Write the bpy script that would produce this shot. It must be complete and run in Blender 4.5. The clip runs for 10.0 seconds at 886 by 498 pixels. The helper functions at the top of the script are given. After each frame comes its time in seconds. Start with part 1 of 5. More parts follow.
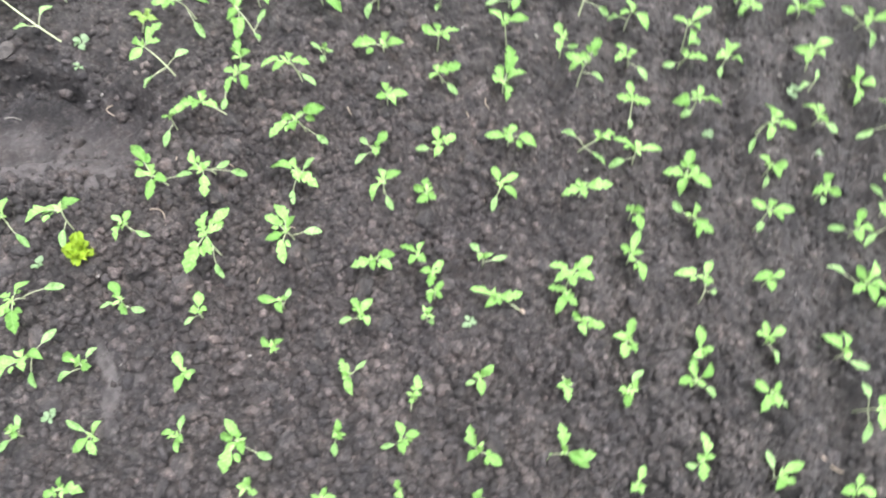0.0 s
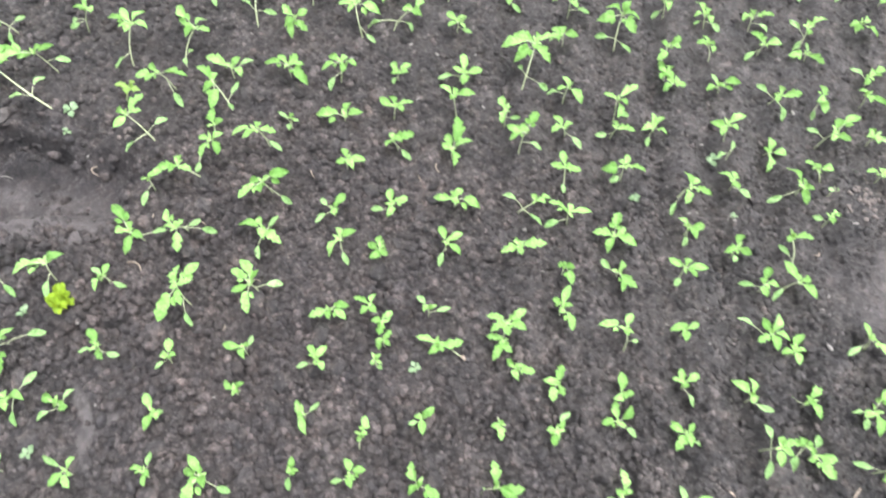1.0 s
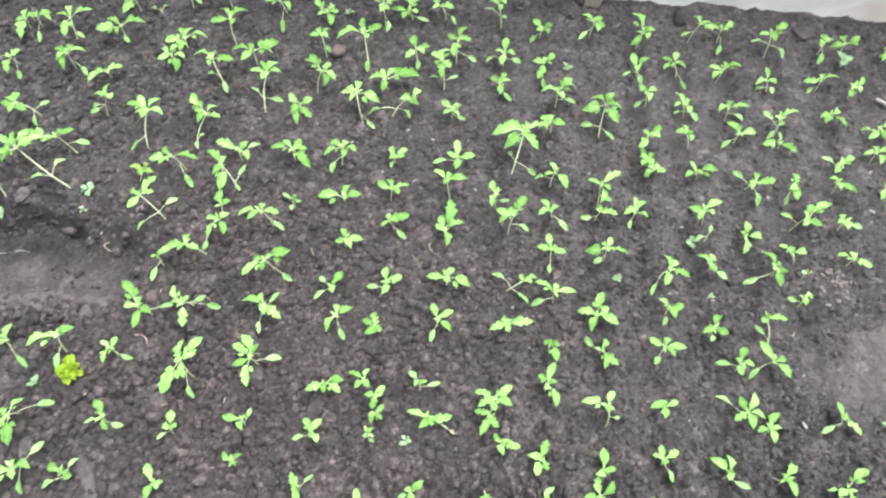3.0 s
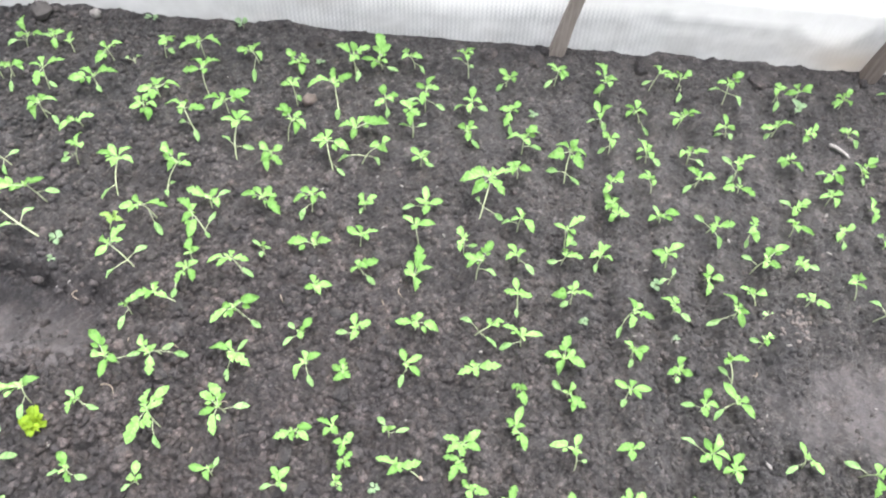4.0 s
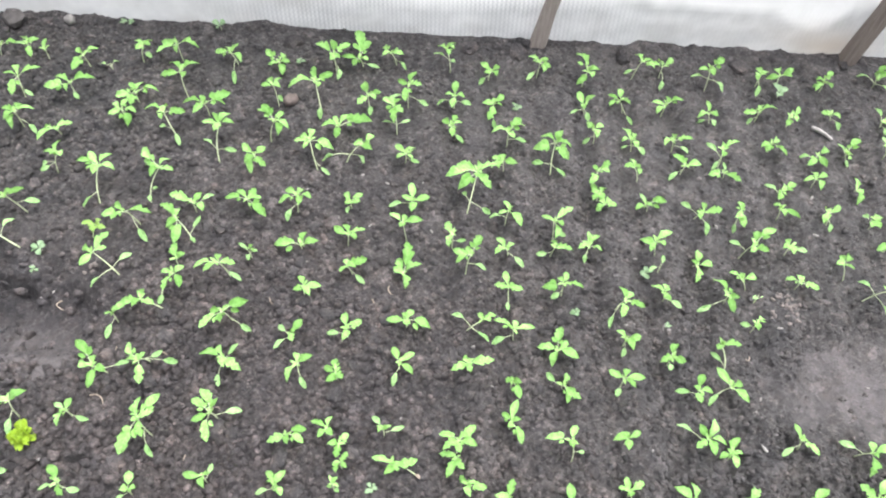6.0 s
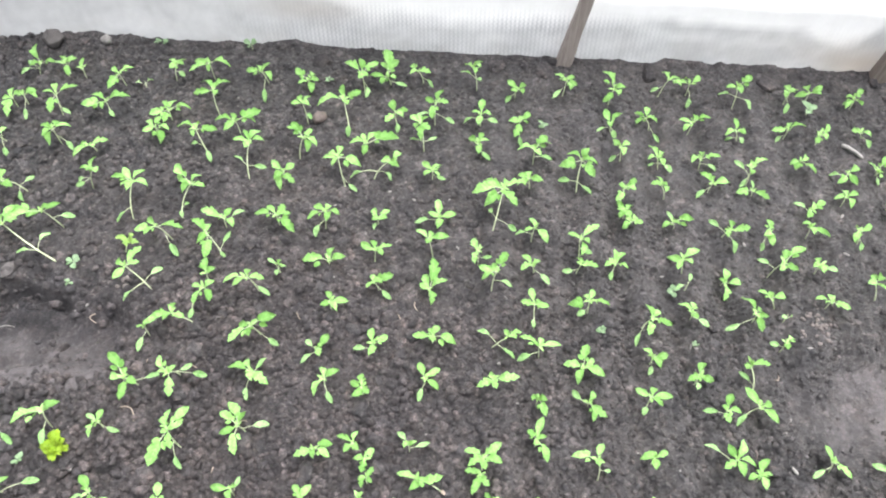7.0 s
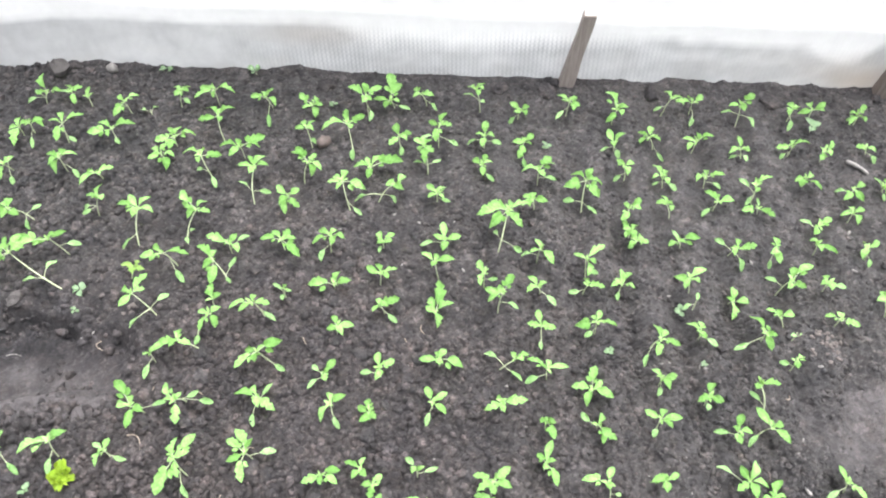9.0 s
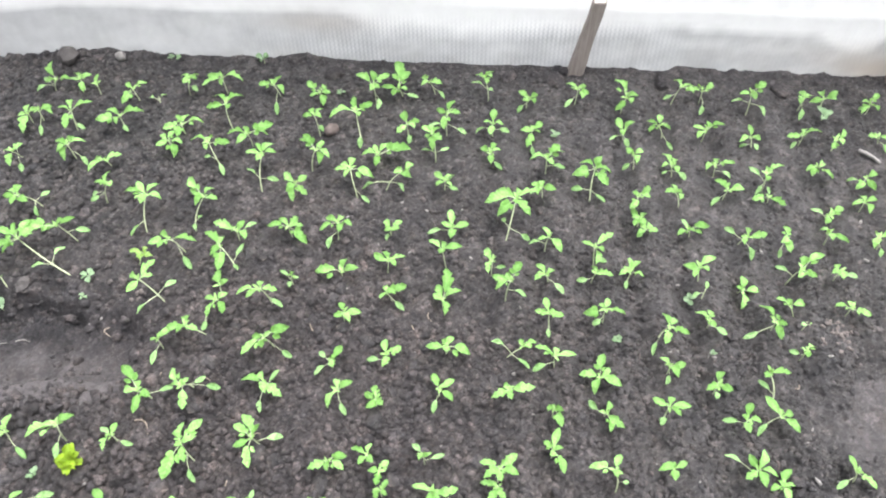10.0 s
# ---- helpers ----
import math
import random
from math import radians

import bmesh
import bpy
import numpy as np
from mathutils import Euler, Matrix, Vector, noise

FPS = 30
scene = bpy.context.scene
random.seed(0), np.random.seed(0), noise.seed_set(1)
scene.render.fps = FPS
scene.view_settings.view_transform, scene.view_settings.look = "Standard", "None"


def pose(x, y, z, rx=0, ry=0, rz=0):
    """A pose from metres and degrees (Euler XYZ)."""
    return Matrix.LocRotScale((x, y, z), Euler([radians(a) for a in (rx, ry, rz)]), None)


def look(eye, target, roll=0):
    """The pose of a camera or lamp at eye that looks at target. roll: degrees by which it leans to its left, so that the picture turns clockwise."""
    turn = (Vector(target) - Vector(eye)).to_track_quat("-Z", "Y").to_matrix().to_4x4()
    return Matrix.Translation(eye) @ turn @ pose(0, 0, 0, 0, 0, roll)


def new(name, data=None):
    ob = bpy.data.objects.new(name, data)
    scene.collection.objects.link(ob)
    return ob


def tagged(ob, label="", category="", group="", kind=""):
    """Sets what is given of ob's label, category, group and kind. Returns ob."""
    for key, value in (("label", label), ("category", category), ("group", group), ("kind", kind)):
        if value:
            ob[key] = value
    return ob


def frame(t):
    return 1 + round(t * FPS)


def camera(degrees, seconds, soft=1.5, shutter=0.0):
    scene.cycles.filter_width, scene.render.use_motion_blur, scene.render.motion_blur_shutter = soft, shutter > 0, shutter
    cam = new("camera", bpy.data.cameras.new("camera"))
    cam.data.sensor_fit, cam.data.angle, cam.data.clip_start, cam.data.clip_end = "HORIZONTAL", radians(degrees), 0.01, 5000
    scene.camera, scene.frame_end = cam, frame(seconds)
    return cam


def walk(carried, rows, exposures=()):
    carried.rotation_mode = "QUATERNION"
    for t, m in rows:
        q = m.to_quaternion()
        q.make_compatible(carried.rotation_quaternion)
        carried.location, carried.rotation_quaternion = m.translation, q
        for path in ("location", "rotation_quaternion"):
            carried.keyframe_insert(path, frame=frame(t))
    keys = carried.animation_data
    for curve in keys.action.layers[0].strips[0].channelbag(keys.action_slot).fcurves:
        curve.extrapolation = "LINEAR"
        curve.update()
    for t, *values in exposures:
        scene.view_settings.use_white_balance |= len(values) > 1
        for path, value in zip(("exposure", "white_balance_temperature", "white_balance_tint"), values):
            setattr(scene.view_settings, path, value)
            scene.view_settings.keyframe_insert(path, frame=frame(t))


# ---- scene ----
cam = camera(63.0, 10.0, soft=2.0, shutter=0.5)
PATH = [
    (0, (-0.037, -0.671, 1.033), (-0.123, 0.037, -0.836), -1.3),
    (0.2, (-0.024, -0.677, 1.051), (-0.118, 0.103, -0.789), 1.6),
    (0.5, (-0.007, -0.683, 1.096), (-0.105, 0.165, -0.712), 2.4),
    (0.7, (0.004, -0.679, 1.125), (-0.092, 0.181, -0.679), 0.6),
    (1, (0.034, -0.69, 1.148), (-0.037, 0.126, -0.676), 0.9),
    (1.2, (0.048, -0.696, 1.162), (-0.012, 0.091, -0.675), 1.2),
    (1.5, (0.066, -0.706, 1.175), (-0.012, 0.1, -0.654), -0.4),
    (1.7, (0.071, -0.705, 1.176), (-0.017, 0.09, -0.657), -0.4),
    (2, (0.071, -0.701, 1.202), (-0.04, 0.1, -0.627), -2.8),
    (2.2, (0.063, -0.698, 1.209), (-0.062, 0.112, -0.616), -2.9),
    (2.5, (0.056, -0.7, 1.213), (-0.083, 0.164, -0.586), -2.2),
    (2.7, (0.052, -0.693, 1.221), (-0.079, 0.211, -0.558), -1.3),
    (3, (0.055, -0.685, 1.227), (-0.043, 0.271, -0.527), 0.7),
    (3.2, (0.062, -0.686, 1.226), (-0.021, 0.293, -0.515), 1.5),
    (4.3, (0.078, -0.678, 1.253), (0.038, 0.396, -0.433), 2.8),
    (4.5, (0.08, -0.676, 1.249), (0.05, 0.405, -0.434), 2.7),
    (5, (0.082, -0.677, 1.237), (0.078, 0.359, -0.474), 3.0),
    (5.2, (0.084, -0.676, 1.235), (0.086, 0.358, -0.477), 3.1),
    (6.3, (0.069, -0.682, 1.242), (0.035, 0.381, -0.451), 1.7),
    (6.5, (0.069, -0.681, 1.244), (0.017, 0.389, -0.445), 1.1),
    (7, (0.067, -0.685, 1.246), (-0.015, 0.401, -0.431), -0.2),
    (7.5, (0.067, -0.687, 1.251), (-0.027, 0.41, -0.419), -0.7),
    (8, (0.065, -0.69, 1.251), (-0.039, 0.422, -0.409), -1.2),
    (8.2, (0.07, -0.69, 1.248), (-0.037, 0.429, -0.406), -2.1),
    (8.5, (0.07, -0.687, 1.246), (-0.032, 0.439, -0.403), -2.1),
    (9, (0.066, -0.678, 1.248), (-0.033, 0.451, -0.4), -1.6),
    (9.2, (0.065, -0.682, 1.245), (-0.033, 0.45, -0.4), -1.0),
    (9.5, (0.068, -0.682, 1.244), (-0.033, 0.447, -0.403), -1.6),
    (10, (0.067, -0.688, 1.235), (-0.053, 0.429, -0.42), -2.3),
]
walk(cam, [(t, look(eye, target, roll)) for t, eye, target, roll in PATH], [(0, 1.64), (9.2, 1.64), (10, 1.57)])

# ---- light: a bright overcast day ----
SUN_HEIGHT, SUN_WAY = 76.0, 60.0
world = bpy.data.worlds.new("overcast_sky")
scene.world = world
world.use_nodes = True
wn, wl = world.node_tree.nodes, world.node_tree.links
sky = wn.new("ShaderNodeTexSky")
sky.sky_type, sky.sun_disc = "NISHITA", False
sky.sun_elevation, sky.sun_rotation = radians(SUN_HEIGHT), radians(SUN_WAY)
sky.air_density, sky.dust_density = 1.0, 6.0
cloud = wn.new("ShaderNodeHueSaturation")
cloud.inputs["Saturation"].default_value = 0.22
wl.new(sky.outputs[0], cloud.inputs["Color"])
wl.new(cloud.outputs[0], wn["Background"].inputs[0])
wn["Background"].inputs[1].default_value = 0.15

sun = new("sun", bpy.data.lights.new("sun", "SUN"))
sun.data.energy, sun.data.angle, sun.data.color = 1.35, radians(38), (1.0, 0.985, 0.965)
sun.matrix_world = pose(0, 0, 5, 90 - SUN_HEIGHT, 0, 180 - SUN_WAY)


# ---- materials ----
def material(name):
    m = bpy.data.materials.new(name)
    m.use_nodes = True
    return m, m.node_tree.nodes, m.node_tree.links, m.node_tree.nodes["Principled BSDF"]


def noise_node(nodes, links, scale, detail=4.0, rough=0.6, coords=None, kind="ShaderNodeTexNoise"):
    n = nodes.new(kind)
    n.inputs["Scale"].default_value = scale
    if kind == "ShaderNodeTexNoise":
        n.inputs["Detail"].default_value, n.inputs["Roughness"].default_value = detail, rough
    if coords is None:
        coords = nodes.new("ShaderNodeTexCoord").outputs["Object"]
    links.new(coords, n.inputs["Vector"])
    return n


def ramp_node(nodes, links, value, stops):
    r = nodes.new("ShaderNodeValToRGB")
    while len(r.color_ramp.elements) < len(stops):
        r.color_ramp.elements.new(0.5)
    for e, (at, colour) in zip(r.color_ramp.elements, stops):
        e.position, e.color = at, (*colour, 1)
    links.new(value, r.inputs[0])
    return r


def mix_node(nodes, links, factor, a, b, kind="MIX"):
    m = nodes.new("ShaderNodeMix")
    m.data_type, m.blend_type = "RGBA", kind
    for socket, value in ((m.inputs[0], factor), (m.inputs[6], a), (m.inputs[7], b)):
        if isinstance(value, (int, float)):
            socket.default_value = value
        elif isinstance(value, tuple):
            socket.default_value = (*value, 1)
        else:
            links.new(value, socket)
    return m.outputs[2]


def bump_node(nodes, links, height, strength, distance, shader):
    b = nodes.new("ShaderNodeBump")
    b.inputs["Strength"].default_value, b.inputs["Distance"].default_value = strength, distance
    links.new(height, b.inputs["Height"])
    links.new(b.outputs[0], shader.inputs["Normal"])


def soil_material(name, loose=False, clod=False):
    """Dark humus soil: crumb grain, damp and dry stains, shade and haze put in by masks; trodden places are paler and
    closer.
    """
    m, n, l, p = material(name)
    coords = n.new("ShaderNodeTexCoord").outputs["Object"]
    broad = noise_node(n, l, 7.0, 3.0, 0.55, coords)
    fine = noise_node(n, l, 120.0, 5.0, 0.65, coords)
    grain = noise_node(n, l, 420.0, 3.0, 0.7, coords)
    base = ramp_node(n, l, fine.outputs[0], [(0.28, (0.0352, 0.0340, 0.0356)), (0.52, (0.0540, 0.0520, 0.0540)), (0.75, (0.0880, 0.0846, 0.0872))])
    soil_tone = ramp_node(n, l, broad.outputs[0], [(0.35, (0.82, 0.82, 0.84)), (0.65, (1.13, 1.10, 1.08))])
    colour = mix_node(n, l, 1.0, base.outputs[0], soil_tone.outputs[0], "MULTIPLY")
    mid = noise_node(n, l, 24.0, 3.0, 0.6, coords)
    patch = ramp_node(n, l, mid.outputs[0], [(0.32, (0.80, 0.80, 0.81)), (0.68, (1.22, 1.19, 1.17))])
    colour = mix_node(n, l, 1.0, colour, patch.outputs[0], "MULTIPLY")
    warm = noise_node(n, l, 46.0, 4.0, 0.7, coords)
    humus = ramp_node(n, l, warm.outputs[0], [(0.36, (0.96, 0.985, 1.015)), (0.52, (0.99, 1.0, 1.0)), (0.68, (1.09, 1.025, 0.99))])
    colour = mix_node(n, l, 1.0, colour, humus.outputs[0], "MULTIPLY")
    if not clod:
        # browner, fibrous humus in the middle of the bed, greyer towards its sides
        away = n.new("ShaderNodeVectorMath")
        away.operation, away.inputs[1].default_value = "DISTANCE", (-0.30, -0.25, 0.0)
        l.new(coords, away.inputs[0])
        fibrous = ramp_node(n, l, away.outputs["Value"], [(0.22, (1.015, 0.978, 0.975)), (0.85, (0.955, 0.980, 0.970))])
        colour = mix_node(n, l, 1.0, colour, fibrous.outputs[0], "MULTIPLY")
    warped = mix_node(n, l, 0.012, coords, fine.outputs["Color"], "ADD")
    grit_cells = noise_node(n, l, 250.0, coords=warped, kind="ShaderNodeTexVoronoi")
    grey = n.new("ShaderNodeSeparateColor")
    l.new(grit_cells.outputs["Color"], grey.inputs[0])
    speck = ramp_node(n, l, grey.outputs[0], [(0.0, (0.66, 0.65, 0.67)), (0.45, (0.92, 0.91, 0.91)), (0.86, (1.15, 1.135, 1.13)), (1.0, (1.62, 1.54, 1.50))])
    colour = mix_node(n, l, 1.0, colour, speck.outputs[0], "MULTIPLY")
    if clod:
        tone = ramp_node(n, l, n.new("ShaderNodeObjectInfo").outputs["Random"], [(0.0, (0.66, 0.65, 0.65)), (0.8, (1.0, 0.98, 0.98)), (1.0, (1.35, 1.28, 1.26))])
        colour = mix_node(n, l, 1.0, colour, tone.outputs[0], "MULTIPLY")
    elif loose:
        rand = n.new("ShaderNodeNewGeometry").outputs["Random Per Island"]
        tone = ramp_node(n, l, rand, [(0.0, (0.62, 0.62, 0.63)), (0.30, (0.95, 0.92, 0.91)), (0.50, (0.90, 0.91, 0.94)), (0.72, (1.16, 1.13, 1.13)), (0.93, (1.50, 1.44, 1.42)), (1.0, (2.0, 1.88, 1.84))])
        colour = mix_node(n, l, 1.0, colour, tone.outputs[0], "MULTIPLY")
    else:
        each = n.new("ShaderNodeAttribute")
        each.attribute_name = "crumb_tone"
        tone = ramp_node(n, l, each.outputs["Fac"], [(0.0, (0.62, 0.62, 0.63)), (0.6, (0.95, 0.945, 0.945)), (1.0, (1.60, 1.55, 1.54))])
        colour = mix_node(n, l, 1.0, colour, tone.outputs[0], "MULTIPLY")
        # mask that darkens the soil colour, with the hollow's bank shade in it
        dark_mask = n.new("ShaderNodeAttribute")
        dark_mask.attribute_name = "soil_tone"
        colour = mix_node(n, l, dark_mask.outputs["Fac"], colour, mix_node(n, l, 1.0, colour, (0.66, 0.66, 0.69), "MULTIPLY"))
        # pales the trodden places, and the back right where haze is painted in
        pale_mask = n.new("ShaderNodeAttribute")
        pale_mask.attribute_name = "trodden_haze"
        flat = ramp_node(n, l, fine.outputs[0], [(0.3, (0.073, 0.067, 0.070)), (0.7, (0.107, 0.099, 0.103))])
        smear = mix_node(n, l, 1.0, patch.outputs[0], humus.outputs[0], "MULTIPLY")
        colour = mix_node(n, l, pale_mask.outputs["Fac"], colour, mix_node(n, l, 0.38, flat.outputs[0], smear, "MULTIPLY"))
    l.new(colour, p.inputs["Base Color"])
    p.inputs["Roughness"].default_value = 0.85
    p.inputs["Specular IOR Level"].default_value = 0.3
    rough = mix_node(n, l, 0.4, fine.outputs[0], grain.outputs[0])
    bump_node(n, l, mix_node(n, l, 0.30, rough, grit_cells.outputs["Distance"], "SUBTRACT"), 0.9, 0.006, p)
    return m


def leaf_material(name, dark, light, gloss=0.42, through_colour=(0.30, 0.52, 0.08)):
    """A thin leaf blade: varied from leaf to leaf, paler midrib and mottling, lets light through."""
    m, n, l, p = material(name)
    coords = n.new("ShaderNodeTexCoord").outputs["Object"]
    split = n.new("ShaderNodeSeparateXYZ")
    l.new(coords, split.inputs[0])
    mottle = noise_node(n, l, 7.0, 3.0, 0.6, coords)
    rand = n.new("ShaderNodeObjectInfo").outputs["Random"]
    tone = ramp_node(n, l, rand, [(0.0, dark), (1.0, light)])
    # mottling, its dark end deepened to put leaf shading into the colour
    spots = ramp_node(n, l, mottle.outputs[0], [(0.30, (0.62, 0.72, 0.60)), (0.70, (1.28, 1.18, 1.24))])
    colour = mix_node(n, l, 1.0, tone.outputs[0], spots.outputs[0], "MULTIPLY")
    rib = n.new("ShaderNodeMath")
    rib.operation = "ABSOLUTE"
    l.new(split.outputs["Y"], rib.inputs[0])
    vein = ramp_node(n, l, rib.outputs[0], [(0.0, (1, 1, 1)), (0.022, (0, 0, 0))])
    half = n.new("ShaderNodeMath")
    half.operation, half.inputs[1].default_value = "MULTIPLY", 0.35
    l.new(vein.outputs[0], half.inputs[0])
    colour = mix_node(n, l, half.outputs[0], colour, (0.5, 0.66, 0.30))

    def sums(operation, a, b):
        node = n.new("ShaderNodeMath")
        node.operation = operation
        for socket, value in zip(node.inputs, (a, b)):
            if isinstance(value, float):
                socket.default_value = value
            else:
                l.new(value, socket)
        return node.outputs[0]

    # side veins that run forward from the midrib, coloured darker to imitate shading
    herring = sums("SUBTRACT", split.outputs["X"], sums("MULTIPLY", rib.outputs[0], 0.8))
    herring = sums("SINE", sums("MULTIPLY", herring, 52.0), 0.0)
    quilt = ramp_node(n, l, herring, [(0.45, (1.06, 1.05, 1.07)), (1.0, (0.72, 0.79, 0.68))])
    colour = mix_node(n, l, 1.0, colour, quilt.outputs[0], "MULTIPLY")
    l.new(colour, p.inputs["Base Color"])
    p.inputs["Roughness"].default_value = gloss
    p.inputs["Specular IOR Level"].default_value = 0.38
    bump_node(n, l, mix_node(n, l, 0.45, mottle.outputs[0], quilt.outputs[0]), 0.45, 0.05, p)
    through_leaf = n.new("ShaderNodeBsdfTranslucent")
    through_leaf.inputs[0].default_value = (*through_colour, 1)
    mix = n.new("ShaderNodeMixShader")
    mix.inputs[0].default_value = 0.35
    l.new(p.outputs[0], mix.inputs[1])
    l.new(through_leaf.outputs[0], mix.inputs[2])
    l.new(mix.outputs[0], n["Material Output"].inputs["Surface"])
    return m


def grain_material(name, dark, light, scale=60.0, rough=0.8, stretch=(1, 1, 1), bump=0.4):
    m, n, l, p = material(name)
    place = n.new("ShaderNodeMapping")
    place.inputs["Scale"].default_value = stretch
    l.new(n.new("ShaderNodeTexCoord").outputs["Object"], place.inputs[0])
    grain = noise_node(n, l, scale, 5.0, 0.65, place.outputs[0])
    tone = ramp_node(n, l, grain.outputs[0], [(0.3, dark), (0.7, light)])
    l.new(tone.outputs[0], p.inputs["Base Color"])
    p.inputs["Roughness"].default_value = rough
    bump_node(n, l, grain.outputs[0], bump, 0.003, p)
    return m


def film_material(name, through_part, white, foot_colour, ribs):
    """Cloudy greenhouse film: scatters light through it; mottled grey near its foot, a fine bubble grid."""
    m, n, l, p = material(name)
    coords = n.new("ShaderNodeTexCoord").outputs["Object"]
    wisp = noise_node(n, l, 22.0, 5.0, 0.65, coords)
    tone = ramp_node(n, l, wisp.outputs[0], [(0.3, tuple(0.93 * v for v in white)), (0.7, white)])
    colour = tone.outputs[0]
    if ribs:
        # mask of the grey band along the foot of the film
        soil = n.new("ShaderNodeAttribute")
        soil.attribute_name = "foot_grey"
        foot_tone = ramp_node(n, l, wisp.outputs[0], [(0.25, foot_colour), (0.75, tuple(1.22 * v for v in foot_colour))])
        colour = mix_node(n, l, soil.outputs["Fac"], colour, foot_tone.outputs[0])
        mud = n.new("ShaderNodeAttribute")
        mud.attribute_name = "mud"
        colour = mix_node(n, l, mud.outputs["Fac"], colour, (0.50, 0.43, 0.36))
        apart = n.new("ShaderNodeSeparateXYZ")
        l.new(coords, apart.inputs[0])
        plane = n.new("ShaderNodeCombineXYZ")
        l.new(apart.outputs["X"], plane.inputs["X"])
        l.new(apart.outputs["Z"], plane.inputs["Y"])
        slant = n.new("ShaderNodeMapping")
        slant.inputs["Rotation"].default_value = (0, 0, radians(45))
        l.new(plane.outputs[0], slant.inputs[0])
        grid = noise_node(n, l, 115.0, coords=slant.outputs[0], kind="ShaderNodeTexVoronoi")
        grid.voronoi_dimensions = "2D"
        grid.inputs["Randomness"].default_value = 0.15
        bubbled = n.new("ShaderNodeAttribute")
        bubbled.attribute_name = "bubbled"
        cells = ramp_node(n, l, grid.outputs["Distance"], [(0.15, (1.07, 1.07, 1.07)), (0.45, (0.93, 0.932, 0.938))])
        colour = mix_node(n, l, bubbled.outputs["Fac"], colour, mix_node(n, l, 1.0, colour, cells.outputs[0], "MULTIPLY"))
        rib = n.new("ShaderNodeTexWave")
        rib.inputs["Scale"].default_value, rib.inputs["Distortion"].default_value = 30.0, 0.8
        l.new(coords, rib.inputs[0])
        lines = ramp_node(n, l, rib.outputs["Fac"], [(0.1, (0.82, 0.825, 0.84)), (0.7, (1.02, 1.02, 1.02))])
        colour = mix_node(n, l, bubbled.outputs["Fac"], colour, mix_node(n, l, 1.0, colour, lines.outputs[0], "MULTIPLY"))
        bump_node(n, l, mix_node(n, l, bubbled.outputs["Fac"], (0.5, 0.5, 0.5), grid.outputs["Distance"]), 0.35, 0.002, p)
    l.new(colour, p.inputs["Base Color"])
    p.inputs["Roughness"].default_value = 0.45
    back = n.new("ShaderNodeBsdfTranslucent")
    l.new(colour, back.inputs[0])
    mix = n.new("ShaderNodeMixShader")
    mix.inputs[0].default_value = through_part
    l.new(p.outputs[0], mix.inputs[1])
    l.new(back.outputs[0], mix.inputs[2])
    l.new(mix.outputs[0], n["Material Output"].inputs["Surface"])
    return m


SOIL = soil_material("humus_soil")
CRUMB = soil_material("loose_soil", True)
CLOD = soil_material("clod_soil", False, True)
LEAF = leaf_material("tomato_leaf", (0.150, 0.345, 0.080), (0.360, 0.685, 0.220), 0.45, (0.285, 0.49, 0.10))
COTYLEDON = leaf_material("seed_leaf", (0.215, 0.415, 0.150), (0.385, 0.63, 0.285), 0.45, (0.30, 0.52, 0.13))
YELLOW_GREEN = leaf_material("yellow_green_leaf", (0.23, 0.42, 0.10), (0.33, 0.53, 0.16), 0.5, (0.38, 0.5, 0.05))
YELLOW_LEAF = leaf_material("yellowed_leaf", (0.27, 0.46, 0.03), (0.37, 0.55, 0.05), 0.5, (0.5, 0.5, 0.04))
PALE_LEAF = leaf_material("pale_weed_leaf", (0.22, 0.36, 0.20), (0.32, 0.46, 0.30), 0.5, (0.35, 0.5, 0.25))
STEM = grain_material("seedling_stem", (0.36, 0.43, 0.23), (0.50, 0.56, 0.39), 300.0, 0.45, bump=0.1)
WOOD = grain_material("weathered_wood", (0.20, 0.168, 0.154), (0.33, 0.283, 0.264), 30.0, 0.8, (4, 4, 0.4), 0.7)
WOOD_BROWN = grain_material("brown_wood", (0.125, 0.102, 0.092), (0.225, 0.186, 0.166), 30.0, 0.8, (4, 4, 0.4), 0.7)
WOOD_END = grain_material("cut_wood", (0.56, 0.53, 0.47), (0.74, 0.71, 0.65), 60.0, 0.8)
STRAW = grain_material("dry_straw", (0.17, 0.135, 0.105), (0.36, 0.30, 0.25), 90.0, 0.7)
CHALK = grain_material("pale_grit", (0.13, 0.122, 0.118), (0.29, 0.277, 0.268), 90.0, 0.7)
ROSE = grain_material("rosy_grit", (0.085, 0.066, 0.062), (0.17, 0.135, 0.127), 70.0, 0.8)
DRY_ROSE = grain_material("dry_rosy_rubbish", (0.085, 0.072, 0.069), (0.175, 0.150, 0.143), 90.0, 0.8)
STONE = grain_material("grey_stone", (0.042, 0.038, 0.038), (0.086, 0.078, 0.078), 60.0, 0.8)
SKIRT = film_material("bubble_film", 0.55, (0.95, 0.95, 0.95), (0.480, 0.486, 0.492), True)


# ---- helpers for parts ----
def mesh_from(name, verts, faces, mat, smooth=True):
    me = bpy.data.meshes.new(name)
    me.from_pydata(verts, [], faces)
    me.materials.append(mat)
    if smooth:
        me.polygons.foreach_set("use_smooth", [True] * len(me.polygons))
    me.update()
    return me


def piece(name, me, parent, m=None, label=""):
    ob = new(name, me)
    ob.parent = parent
    if m is not None:
        ob.matrix_basis = m
    return tagged(ob, label)


def thing(name, x, y, z, label, category, group=""):
    ob = new(name)
    ob.empty_display_size = 0.02
    ob.location = (x, y, z)
    return tagged(ob, label, category, group)


